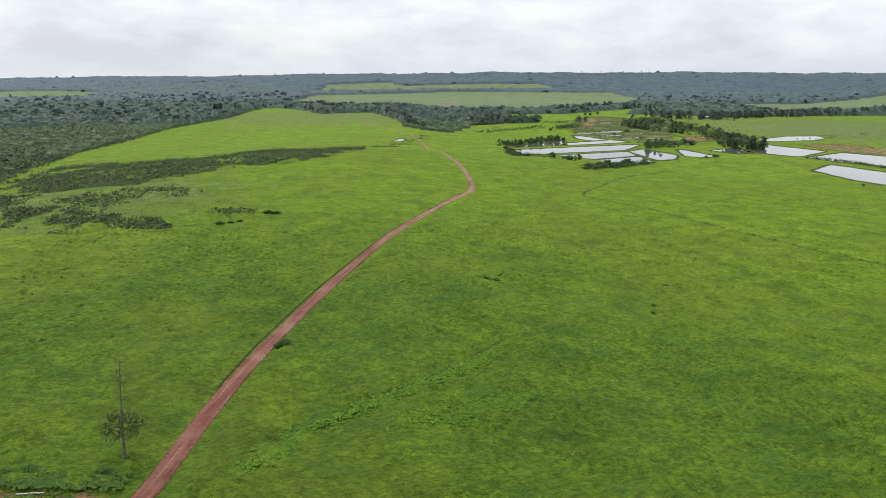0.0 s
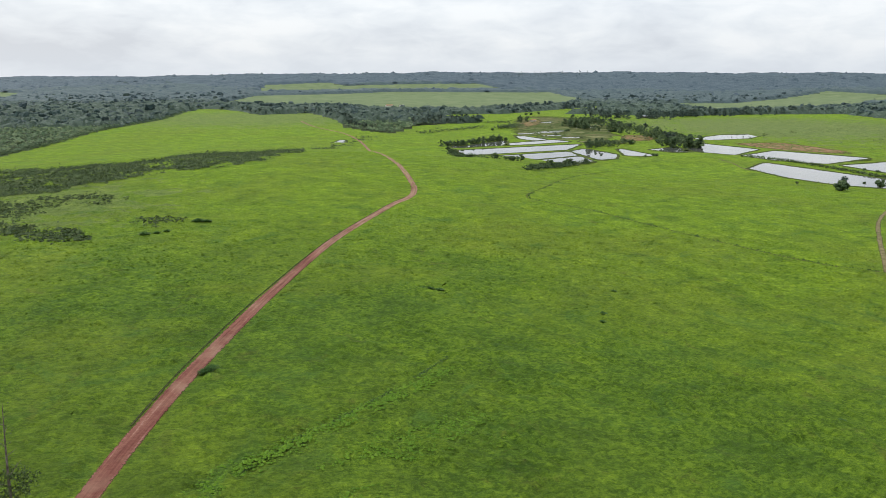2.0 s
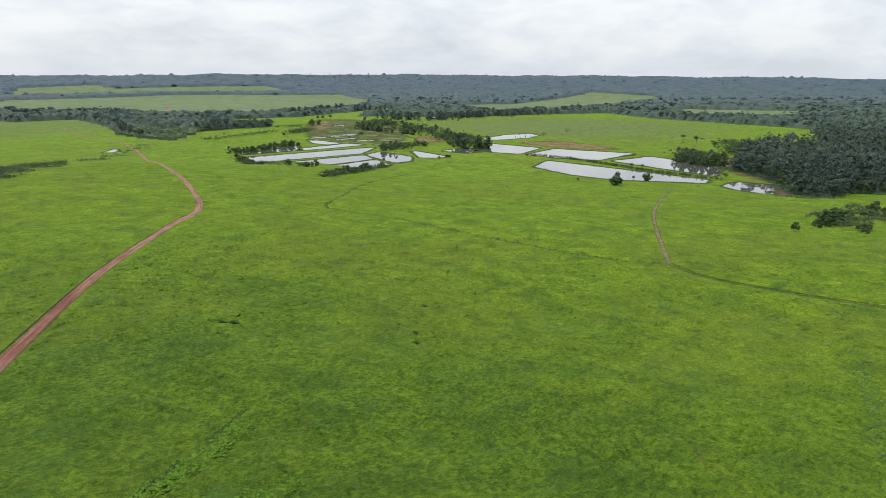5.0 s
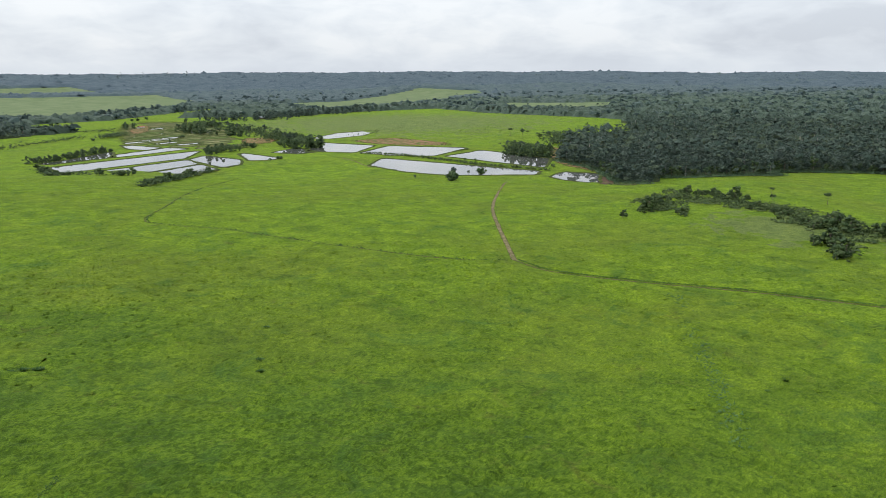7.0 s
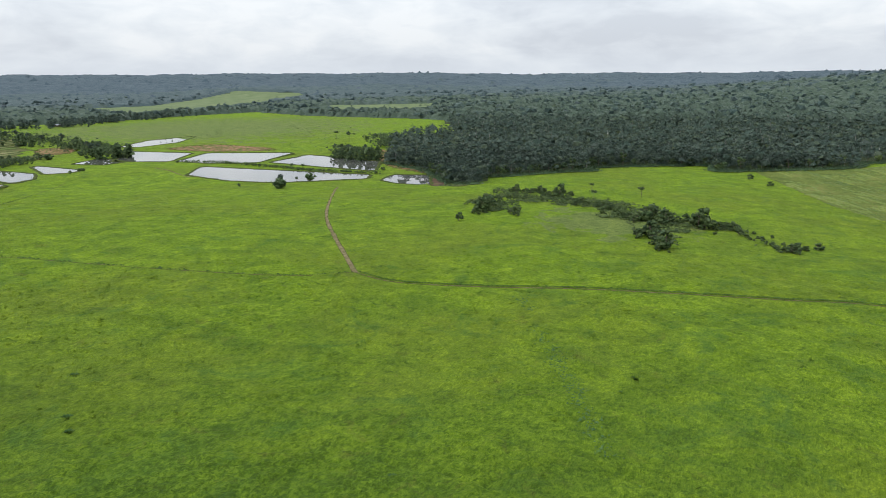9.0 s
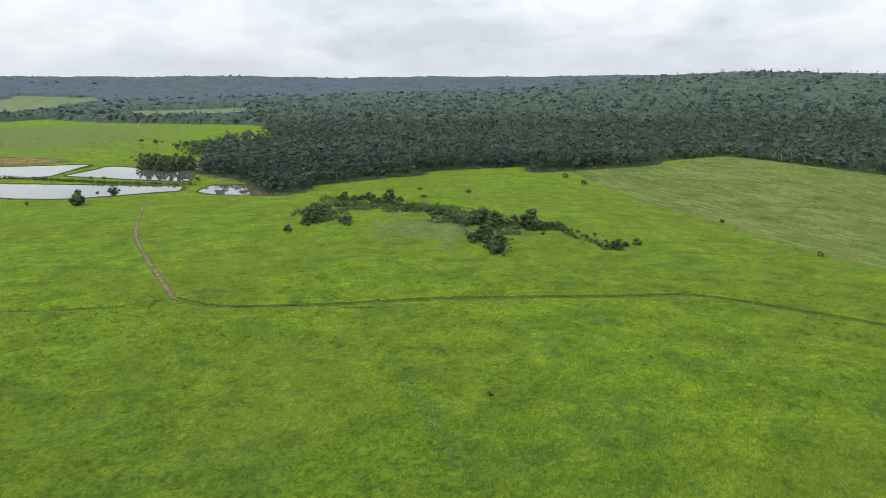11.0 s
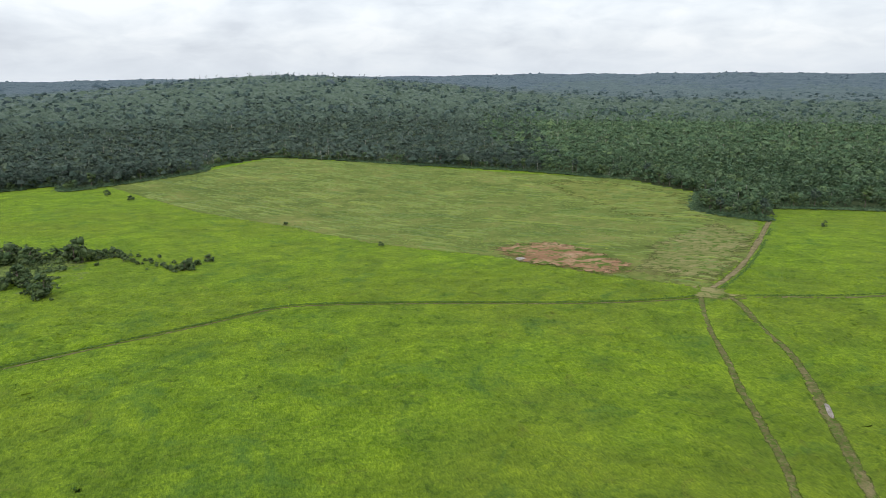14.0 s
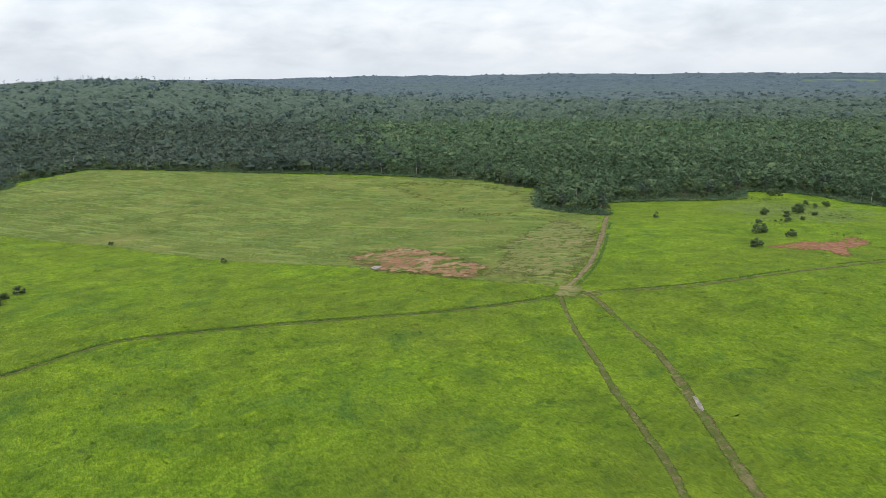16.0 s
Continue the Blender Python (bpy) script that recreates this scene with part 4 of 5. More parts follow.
edge_trees = Kind([
    lambda: tree("forest_tree", 13, 4.2, 0.28, "tall dark green tree at the forest edge"),
    lambda: tree("forest_tree", 10, 4.6, 0.15, "broad dark green tree at the forest edge"),
    lambda: tree("forest_tree", 15, 3.8, 0.40, "slender tall green tree at the forest edge", leafmat=LEAF),
    lambda: tree("forest_tree", 8, 4.0, 0.08, "low bushy green tree at the forest edge", leafmat=SCRUBLEAF),
    lambda: tree("forest_tree", 11, 3.6, 0.22, "rounded green tree at the forest edge", leafmat=SOUTHLEAF),
], "trees along the forest edge")
bushes = Kind([
    lambda: tree("bush", 3.4, 2.6, 0.0, "dense dark green bush in the pasture", "bush", lumps_n=16, leaves=220, stems=2),
    lambda: tree("bush", 2.6, 2.4, 0.0, "low spreading green bush in the pasture", "bush", SCRUBLEAF, 14, 200, stems=2),
    lambda: tree("bush", 4.4, 2.6, 0.05, "tall leafy green bush in the pasture", "bush", lumps_n=18, leaves=240, stems=2),
], "bushes in the pasture")
pond_bushes = Kind([
    lambda: tree("bush", 5.0, 4.2, 0.0, "dark green bush on the pond bank", "bush", lumps_n=18, leaves=260, stems=2),
    lambda: tree("bush", 6.5, 3.8, 0.05, "tall dark green bush on the pond bank", "bush", lumps_n=18, leaves=260, stems=2),
], "bushes by the ponds")
pond_trees = Kind([
    lambda: tree("pond_tree", 11, 4.6, 0.2, "round dark green tree beside the ponds"),
    lambda: tree("pond_tree", 13, 4.4, 0.35, "tall open green tree beside the ponds", leafmat=LEAF),
], "trees by the ponds")


def along_edge(line, gap, depth, kind, size=1.0):
    """Trees in an uneven row just inside the woods."""
    p = curve_points(line, gap)
    for i in range(len(p) - 1):
        d = p[i + 1] - p[i]
        side = np.array([-d[1], d[0]]) / max(1e-6, np.hypot(*d))
        q = p[i] + side * rng.uniform(0.5, depth) + rng.normal(size=2) * 1.2
        if open_land(*q):
            q = p[i] - side * rng.uniform(0.5, depth)
        if not open_land(*q):
            kind.put(float(q[0]), float(q[1]), size * rng.uniform(0.75, 1.15))


along_edge([(662, 438), (602, 376)], 8, 8, edge_trees)
along_edge([(657, 362), (701, 275)], 7, 8, edge_trees)
along_edge([(701, 275), (735, 286), (772, 249), (819, 182), (770, 166), (797, 135), (885, 50)], 8, 9, edge_trees)
along_edge([(930, 40), (1005, -48)], 9, 9, edge_trees)
along_edge([(1005, -48), (885, -169), (760, -285), (648, -345), (541, -344)], 8, 9, edge_trees)
along_edge([(541, -344), (465, -279), (436, -273), (403, -277)], 6, 8, edge_trees)
along_edge([(445, -329), (395, -404), (416, -449)], 6, 8, edge_trees)
along_edge([(416, -449), (388, -475), (349, -471), (308, -459), (180, -520)], 7, 8, edge_trees)


def edge_growth(line, count, label):
    """Low leafy growth that closes the forest's foot against the open land."""
    p = curve_points(line, 2.0)
    p = p[rng.integers(0, len(p), count)] + rng.normal(size=(count, 2)) * 3.0
    z, h = ground(p[:, 0], p[:, 1]), rng.uniform(1.5, 5.5, count)
    core = lumps(np.c_[p, z + 0.25 * h], 0.3 * h, 0.9, CLUMP)
    v, f = joined([core, sprays(p[:, 0], p[:, 1], z - 0.25 * h, h, 9, 0.13, 0.3)])
    tagged(new("forest_undergrowth", mesh_from("forest_undergrowth", v, f, SOUTHLEAF)), label, "scrub", kind="stuff")


edge_growth(PASTURE_EAST[2:6], 900, "dark undergrowth at the forest edge by the ponds")
edge_growth(PASTURE_EAST[6:15], 2200, "dark undergrowth at the forest edge above the thicket")
edge_growth(PASTURE_EAST[14:], 2600, "dark undergrowth at the forest edge along the crop")
edge_growth(PASTURE_SOUTH[:4], 900, "dark undergrowth at the forest corner")
edge_growth(PASTURE_SOUTH[4:11], 1500, "dark undergrowth at the forest edge on the slope")

# the thicket that crosses the pasture
for x, y, s in [(414, 251, 1.2), (441, 260, 1.5), (425, 248, 1.1), (469, 263, 1.3), (479, 260, 1.2), (514, 270, 1.2), (517, 263, 1.1), (506, 254, 1.3), (521, 253, 1.6), (499, 238, 1.2),
                (502, 234, 1.4), (508, 232, 1.7), (488, 219, 1.1), (479, 209, 1.0), (475, 201, 1.3), (471, 193, 1.2), (467, 185, 1.3), (458, 178, 1.0), (444, 170, 1.2)]:
    bushes.put(x, y, s * 0.95)
    for _ in range(2):
        bushes.put(x + rng.normal() * 4, y + rng.normal() * 4, s * rng.lognormal(-0.35, 0.35))
    bushes.put(x + rng.normal() * 5, y + rng.normal() * 6, s * 0.7)
    bushes.put(x - 4 + rng.normal() * 5, y - 3 + rng.normal() * 6, s * 0.6)
for x, y, s in [(441, 164, 1.2), (436, 159, 1.4), (445, 156, 1.6), (454, 153, 1.9), (449, 145, 1.8), (442, 136, 1.2), (449, 133, 1.4), (442, 124, 1.9), (451, 118, 1.0), (443, 111, 1.1),
                (438, 104, 1.0), (424, 97, 1.0), (418, 89, 0.9), (408, 83, 0.9), (400, 77, 1.0), (400, 72, 1.1), (373, 129, 1.7), (394, 140, 1.7), (390, 146, 1.5), (380, 133, 1.2)]:
    bushes.put(x, y, s * 0.9)
    for _ in range(2):
        bushes.put(x + rng.normal() * 3, y + rng.normal() * 3, s * rng.lognormal(-0.35, 0.35))
    bushes.put(x + rng.normal() * 5, y + rng.normal() * 5, s * 0.6)
for x, y, s in [(449, 146, 1.9), (455, 152, 1.6), (440, 125, 2.1), (444, 121, 1.7), (395, 141, 1.8), (388, 138, 1.5), (373, 128, 1.6), (509, 233, 1.7), (523, 254, 1.6), (443, 259, 1.7), (435, 252, 1.5), (462, 160, 1.3)]:
    bushes.put(x, y, s)
for x, y, s in [(415, 249, 2.4), (442, 152, 2.5), (433, 143, 2.0), (400, 142, 2.3), (371, 128, 1.9), (432, 122, 2.8), (420, 228, 1.5), (440, 106, 1.3), (403, 72, 1.3), (293, -281, 1.3), (268, -239, 1.1), (385, -449, 1.3), (323, -373, 1.9), (333, -351, 1.3), (274, -281, 1.1), (330, -422, 1.2), (325, -465, 1.3), (368, -286, 0.7), (305, -346, 0.8), (307, -334, 0.8)]:
    bushes.put(x, y, s)
    bushes.put(x + rng.normal() * 2, y + rng.normal() * 2, s * 0.7)
for x, y, s in [(382, 247, 1.0), (412, 224, 1.0), (363, 124, 0.5), (717, 129, 1.2), (686, 110, 1.2), (525, 9, 0.9), (420, -26, 0.8), (412, 63, 1.0), (406, 68, 1.1),
                (296, -286, 1.3), (292, -284, 1.0), (270, -243, 1.0), (327, -382, 1.2), (387, -446, 1.3), (276, -286, 0.8), (379, -301, 0.5), (341, -362, 0.6), (336, -430, 1.0), (305, -328, 0.7),
                (318, -350, 1.2), (312, -372, 1.0), (330, -405, 0.9), (345, -420, 0.8)]:
    bushes.put(x, y, s)


def grass_clump():
    """A rank clump: many arching blades from one root."""
    thing = tagged(new("grass_clump"), "rank dark green clump of tall grass", "grass clump")
    for name, count, reach, tall in (("tuft", 260, 1.5, 0.75), ("seed_head", 40, 0.8, 1.2)):
        a, q = rng.uniform(0, 2 * math.pi, count), rng.uniform(0.05, 1, count) ** 0.5 * reach
        base = np.stack([q * np.cos(a), q * np.sin(a), -0.1 + 0 * a], -1)
        side = np.stack([-np.sin(a), np.cos(a), 0 * a], -1) * rng.uniform(0.05, 0.14, count)[:, None]
        tip = base + np.stack([np.cos(a) * 0.4, np.sin(a) * 0.4, tall * rng.uniform(0.5, 1.1, count) * (1.15 - 0.6 * q / reach)], -1)
        v = np.stack([base - side, base + side, tip], 1).reshape(-1, 3)
        part(name, mesh_from(name, v, np.arange(len(v)).reshape(-1, 3), BLUEWEED), thing)
    return thing


grass_kind = Kind([grass_clump, grass_clump], "rank grass clumps")
for x, y, s in [(-6, 181, 1.5), (-5, 183, 1.1), (-65, 208, 1.0), (68, 248, 1.2), (71, 246, 1.1), (65, 249, 0.9), (-16, 375, 1.8), (-12, 373, 1.4), (-38, 349, 1.5), (-33, 351, 1.3), (-29, 354, 1.1),
                (-52, 121, 1.0), (-48, 121, 1.2), (-45, 120, 0.8), (-40, 119, 0.7), (-36, 120, 1.0), (-34, 119, 1.1), (-32, 118, 0.8), (30, 168, 0.7), (114, 205, 0.8),
                (118, 212, 1.0), (135, 235, 1.1), (130, 229, 0.9), (134, 129, 0.7), (199, 98, 0.7), (208, 99, 0.8), (197, 100, 0.6)]:
    grass_kind.put(x, y, s).location.z += 0.4

# round the ponds
for x, y, s in [(293, 984, .9), (296, 958, .8), (306, 988, .9), (321, 998, .9), (333, 1006, .9), (344, 1016, .9), (356, 1023, .9), (367, 1030, .9), (378, 1031, .9), (389, 1030, .9), (400, 1026, .9),
                (272, 905, 1.1), (268, 880, 1.1), (266, 860, 1.2), (262, 835, 1.2), (262, 815, 1.0), (264, 790, 0.8), (284, 764, 1.2), (300, 752, 1.3), (309, 748, 1.2),
                (249, 585, 0.7), (262, 600, 0.9), (272, 615, 1.0), (283, 632, 1.1), (292, 645, 1.2), (303, 656, 1.5), (315, 668, 1.0), (328, 690, 1.0), (342, 704, 1.2), (352, 712, 1.3), (366, 728, 1.0), (388, 744, 0.9)]:
    pond_bushes.put(x, y, s)
for x, y, s in [(504, 496, 1.7), (506, 499, 1.4), (561, 508, 1.2), (485, 925, .8), (505, 935, 1.2), (520, 935, .9), (532, 933, 1.1), (549, 938, 1.4), (556, 925, 1.3), (483, 772, .6), (504, 780, .7), (497, 776, .7), (603, 930, 1.3), (612, 915, 1.5),
                (625, 880, 1.0), (595, 880, 1.1), (631, 892, 1.0), (608, 738, .6), (603, 748, .5), (640, 602, .7), (645, 590, .6), (497, 1262, 1.2), (517, 1289, 1.3), (483, 1248, 1.1), (448, 1216, 1.1),
                (561, 1151, 1.0), (570, 1160, 1.0), (516, 1099, .9), (699, 1660, 1.1), (735, 1667, 1.1), (715, 1664, 1.0), (649, 484, .9), (618, 390, .8), (740, 570, .8), (725, 520, .9)]:
    pond_bushes.put(x, y, s)
for x, y, s in [(733, 1400, .9), (720, 1342, 1.), (712, 1330, .9), (723, 1315, 1.), (708, 1300, 1.), (719, 1276, 1.1), (705, 1250, 1.), (700, 1213, 1.), (690, 1190, .9), (686, 1151, 1.), (686, 1116, .9), (705, 1128, 1.1),
                (741, 1451, .8), (751, 1506, .8), (735, 1480, .8), (640, 950, 1.2), (655, 965, 1.1), (648, 985, 1.1), (670, 1000, 1.), (628, 945, 1.2), (690, 1060, 1.),
                (806, 672, .8), (800, 655, .9), (797, 640, .9), (790, 622, .8), (786, 606, .8), (810, 640, 1.), (805, 620, 1.), (917, 696, .9), (953, 704, .8), (950, 662, 1.2), (930, 650, 1.), (886, 634, 1.1), (900, 640, .9), (870, 640, .9), (952, 756, .9),
                (504, 497, 1.0), (510, 502, 0.8), (561, 509, .75), (491, 533, .35), (556, 522, .4)]:
    pond_trees.put(x, y, s)

def copse(line, spread, count, r0, r1, tall, material, label):
    """A clump of small trees too thick to count."""
    p = curve_points(line, 3.0)
    p = p[rng.integers(0, len(p), count)] + rng.normal(size=(count, 2)) * spread
    h = tall * rng.uniform(0.15, 0.9, count)
    z = ground(p[:, 0], p[:, 1])
    core = lumps(np.c_[p, z + h], 0.8 * rng.uniform(r0, r1, count), 0.85, DOME)
    v, f = joined([core, sprays(p[:, 0], p[:, 1], z + h - 1.6 * r1, np.full(count, 2.6 * r1), 10, 0.13, 0.4)])
    tagged(new("copse", mesh_from("copse", v, f, material)), label, "scrub", kind="stuff")


def grove(line, spread, count, tall, material, label):
    """A belt of trees grown together, each a stack of leafy clumps round its stem."""
    p = curve_points(line, 3.0)
    p = p[rng.integers(0, len(p), count)] + rng.normal(size=(count, 2)) * spread
    h = tall * rng.lognormal(0, 0.28, count).clip(0.45, 1.5)
    z = ground(p[:, 0], p[:, 1])
    cs, rs = [], []
    for k in range(12):
        u = 0.06 + 0.075 * k
        off = rng.normal(size=(count, 2)) * (0.17 * h * math.sin(math.pi * min(0.95, u + 0.12)))[:, None]
        cs.append(np.c_[p + off, z + h * (u + rng.uniform(-0.05, 0.05, count))])
        rs.append(h * rng.uniform(0.13, 0.22, count))
    core = lumps(np.concatenate(cs), np.concatenate(rs) * 0.8, 0.85, DOME, 0.22)
    v, f = joined([core, sprays(p[:, 0], p[:, 1], z - 0.1 * h, h, 60, 0.075, 0.26)])
    tagged(new("grove", mesh_from("grove", v, f, material)), label, "trees", kind="stuff")


grove([(632, 1290), (625, 1190), (645, 1115), (660, 1075)], 8, 46, 14, BUSHLEAF, "belt of dark trees beyond the paddies")
grove([(655, 1030), (648, 1000)], 7, 12, 12, BUSHLEAF, "clump of dark trees by the red yard")
grove([(585, 900), (592, 870), (612, 856), (630, 860)], 7, 34, 12, BUSHLEAF, "thick dark trees over a shaded pond")
grove([(466, 893), (495, 910), (520, 897)], 6, 22, 9, BUSHLEAF, "dark trees between the ponds")
grove([(824, 1565), (850, 1500), (915, 1462), (996, 1500), (1084, 1505), (1192, 1530), (1330, 1560)], 16, 120, 15, LEAF, "tall tree belt along the far pasture")
grove([(715, 1840), (860, 1925), (1050, 1970)], 18, 70, 15, FARHAZE, "dark tree belt between far fields")
grove([(722, 612), (728, 590), (724, 570), (728, 552), (740, 545)], 7, 42, 12, BUSHLEAF, "thick dark trees at the water's edge")
grove([(600, 1460), (580, 1400)], 10, 12, 9, BUSHLEAF, "dark trees round the paddy houses")
copse([(800, 668), (798, 650), (792, 630), (786, 606), (800, 600)], 7, 360, 1.0, 2.2, 9, BUSHLEAF, "thick dark copse beside the ponds")
copse([(955, 700), (945, 665), (900, 640), (870, 632)], 12, 480, 1.1, 2.5, 10, BUSHLEAF, "thick dark copse at the forest corner")
copse([(733, 1400), (722, 1340)], 14, 260, 1.2, 2.6, 10, BUSHLEAF, "belt of dark trees beside the paddies")
copse([(712, 1260), (690, 1180), (700, 1120)], 16, 330, 1.2, 2.6, 10, BUSHLEAF, "belt of dark trees beside the paddies")
copse([(625, 900), (640, 950), (660, 985), (640, 1010)], 12, 460, 1.1, 2.5, 10, BUSHLEAF, "dark trees above the ponds")
grove([(284, 962), (300, 965), (320, 974), (346, 994), (372, 1014), (396, 1030)], 2.2, 70, 6.5, BUSHLEAF, "tall dark hedge close along the pond")
copse([(275, 905), (266, 860), (262, 800), (290, 758), (308, 750)], 3.5, 200, 0.8, 1.7, 4, BUSHLEAF, "dark bushes along the pond bank")
copse([(252, 588), (283, 632), (315, 668), (352, 712), (388, 744)], 3.5, 260, 0.9, 1.9, 4.5, BUSHLEAF, "dark bushes along the pond bank")
copse([(483, 925), (510, 936), (550, 938)], 5, 130, 0.9, 2.0, 5, BUSHLEAF, "dark bushes between the ponds")
copse([(612, 745), (622, 700), (624, 646), (618, 568), (624, 511), (628, 476)], 2.2, 420, 0.6, 1.5, 2.0, SCRUBLEAF, "low growth on the bank between ponds")
copse([(470, 1240), (500, 1265), (520, 1290)], 8, 160, 1.0, 2.2, 6, BUSHLEAF, "dark trees beside the paddies")

copse([(800, 960), (900, 1010), (1000, 1050), (1120, 1090)], 28, 46, 0.5, 1.3, 1.6, SCRUBLEAF, "scattered shrubs in the far pasture")
copse([(860, 760), (960, 850), (1100, 950)], 40, 60, 0.5, 1.4, 1.6, SCRUBLEAF, "scattered shrubs in the far pasture")
copse([(470, 1420), (520, 1390), (560, 1420)], 12, 90, 0.8, 1.8, 4, BUSHLEAF, "dark trees at the edge of the terraces")
copse([(300, 1180), (380, 1240), (460, 1290)], 7, 160, 0.8, 1.9, 4.5, BUSHLEAF, "dark hedge beyond the ponds")
copse([(-330, 380), (-225, 524), (-250, 716), (-272, 955), (-257, 1094), (-227, 1386), (-153, 1682), (-121, 1992)], 5, 1500, 0.9, 2.2, 3.0, WESTLEAF, "low growth along the woodland edge")
reed_at = np.concatenate(REEDS)
v, f = lumps(np.repeat(reed_at, 3, 0) + rng.normal(size=(3 * len(reed_at), 3)) * (2.2, 2.2, 0.1), rng.uniform(0.2, 0.6, 3 * len(reed_at)), 0.8, CLUMP)
tagged(new("bank_growth", mesh_from("bank_growth", v, f, SCRUBLEAF)), "rank growth along the pond banks", "grass", kind="stuff")

field_trees = Kind([
    lambda: tree("field_tree", 16, 6.0, 0.15, "spreading dark tree in the far tree belt", leafmat=LEAF),
    lambda: tree("field_tree", 19, 5.0, 0.3, "tall dark tree in the far tree belt", leafmat=LEAF),
], "trees in the far tree belts")
for line, gap in (([(875, 1672), (1009, 1538), (1271, 1552), (1490, 1495)], 17), ([(640, 1600), (806, 1690)], 17), ([(20, 2020), (67, 1840), (200, 1890), (228, 1580), (215, 1360), (240, 1262)], 20),
                  ([(348, 1385), (468, 1432), (526, 1456)], 16), ([(1390, 1215), (1370, 1035)], 14)):
    along_edge(line, gap, 14, field_trees)

# flat-topped trees alone in the pasture
umbrella = Kind([lambda: tree("umbrella_tree", 7, 4.0, 0.7, "flat-topped tree standing alone in pasture", flat_top=True, lumps_n=16, leaves=160)], "flat-topped trees")
for x, y, s in [(535, 181, 0.9), (548, 222, 0.8), (500, 205, 0.9), (938, 770, 1.5), (960, 752, 1.3)]:
    umbrella.put(x, y, s)


# the tree by the road: a thin bare leader over a low round crown
def leader_tree():
    thing = tagged(new("roadside_tree"), "thin tree with a bare leader above its round crown", "tree")
    v, f = joined([tube([(0, 0, -0.3), (0.15, 0, 4), (0.4, 0.1, 8.5), (0.8, 0, 13.0)], [0.24, 0.18, 0.10, 0.03])]
                  + [tube([(0.06 * z, 0.05, z), (0.06 * z + 1.6 * math.cos(a) * s, 1.6 * math.sin(a) * s, z + 0.8 * s)], [0.05, 0.015], 5)
                     for z, a, s in [(3.2, 0, 1.6), (3.6, 2, 1.7), (4.2, 4, 1.6), (4.8, 5.2, 1.4), (5.2, 1, 1.2), (7.4, 0.4, .7), (8.3, 2.6, .6), (9.1, 4.4, .55), (9.9, 1.4, .5), (10.7, 3.3, .4), (11.4, 5.5, .35)]])
    part("trunk", mesh_from("trunk", v, f, BARK, smooth_faces=True), thing)
    n = 950
    d = rng.normal(size=(n, 3))
    d /= np.linalg.norm(d, axis=1)[:, None]
    c = d * (rng.uniform(0.15, 1, n) ** 0.45)[:, None] * (3.3, 3.3, 1.6) * (1 + 0.12 * np.sin(5 * np.arctan2(d[:, 1], d[:, 0]))[:, None]) + (0.25, 0, 4.4)
    e1, e2 = rng.normal(size=(2, n, 3)) * 0.13
    v = np.stack([c - e1, c + e1, c + e2], 1).reshape(-1, 3)
    part("crown", mesh_from("crown", v, np.arange(3 * n).reshape(-1, 3), PALELEAF), thing)
    k = 34
    hh = rng.uniform(7, 13, k)
    c = np.stack([0.06 * hh + 0.5 * rng.normal(size=k), 0.5 * rng.normal(size=k), hh], -1)
    v, f = leaf_crown(c, rng.uniform(0.05, 0.1, k), 120, 0.12)
    tagged(part("sparse_top", mesh_from("sparse_top", v, f, SCRUBLEAF), thing, "sparse leaves on the bare leader"), kind="stuff")
    thing.matrix_basis = pose(-33, 124, float(ground(-33, 124))) @ Matrix.Diagonal((1.25, 1.25, 1.55, 1))


leader_tree()


# ---------------------------------------------------------------- scrub, weeds, crop rows and grass
def thicket(name, poly, spacing, r0, r1, material, label, cover=1.0):
    p = np.array(poly, float)
    lo, hi = p.min(0), p.max(0)
    n = int(np.prod(hi - lo) / spacing**2)
    xy = rng.uniform(lo, hi, (n, 2))
    clump = np.array([noise.noise((a * 0.03, b * 0.03, 3.0)) + 0.7 * noise.noise((a * 0.09, b * 0.09, 5.0)) for a, b in xy])
    edge = smooth(30.0, 0.0, chain_distance(xy[:, 0], xy[:, 1], list(poly) + list(poly[:1])))
    xy = xy[inside(xy[:, 0], xy[:, 1], poly) & (clump > 0.5 - cover + 0.5 * edge + 0.15 * rng.normal(size=n))]
    r = rng.uniform(r0, r1, len(xy)) * rng.lognormal(-0.05, 0.42, len(xy)).clip(0.4, 2.4)
    c = np.c_[xy, ground(xy[:, 0], xy[:, 1]) + 0.45 * r]
    core = lumps(c, 0.85 * r, 0.8, CLUMP, 0.24)
    v, f = joined([core, sprays(xy[:, 0], xy[:, 1], c[:, 2] - 0.9 * r, 2.4 * r, 4, 0.115, 0.35)])
    tagged(new(name, mesh_from(name, v, f, material)), label, "scrub", kind="stuff")


SCRUB_BAND = [(-214, 749), (-138, 680), (-63, 669), (-46, 780), (21, 750), (86, 930), (69, 709), (25, 592), (-19, 547), (-52, 545), (-74, 498), (-117, 483), (-129, 467), (-152, 447), (-175, 447), (-215, 560)]
thicket("scrub_band", SCRUB_BAND, 1.5, 0.45, 1.25, SCRUBLEAF, "band of dark scrub across the pasture", 0.7)
thicket("scrub_patch", [(-170, 455), (-130, 420), (-98, 402), (-70, 373), (-58, 342), (-74, 335), (-107, 335), (-140, 366)], 1.25, 0.4, 0.95, SCRUBLEAF, "patch of dark scrub in the pasture", 0.72)
thicket("scrub_patch", [(-215, 560), (-150, 470), (-117, 490), (-60, 475), (-55, 430), (-100, 405), (-140, 420), (-195, 430)], 1.7, 0.3, 0.75, SCRUBLEAF, "thin scrub in the pasture", 0.72)
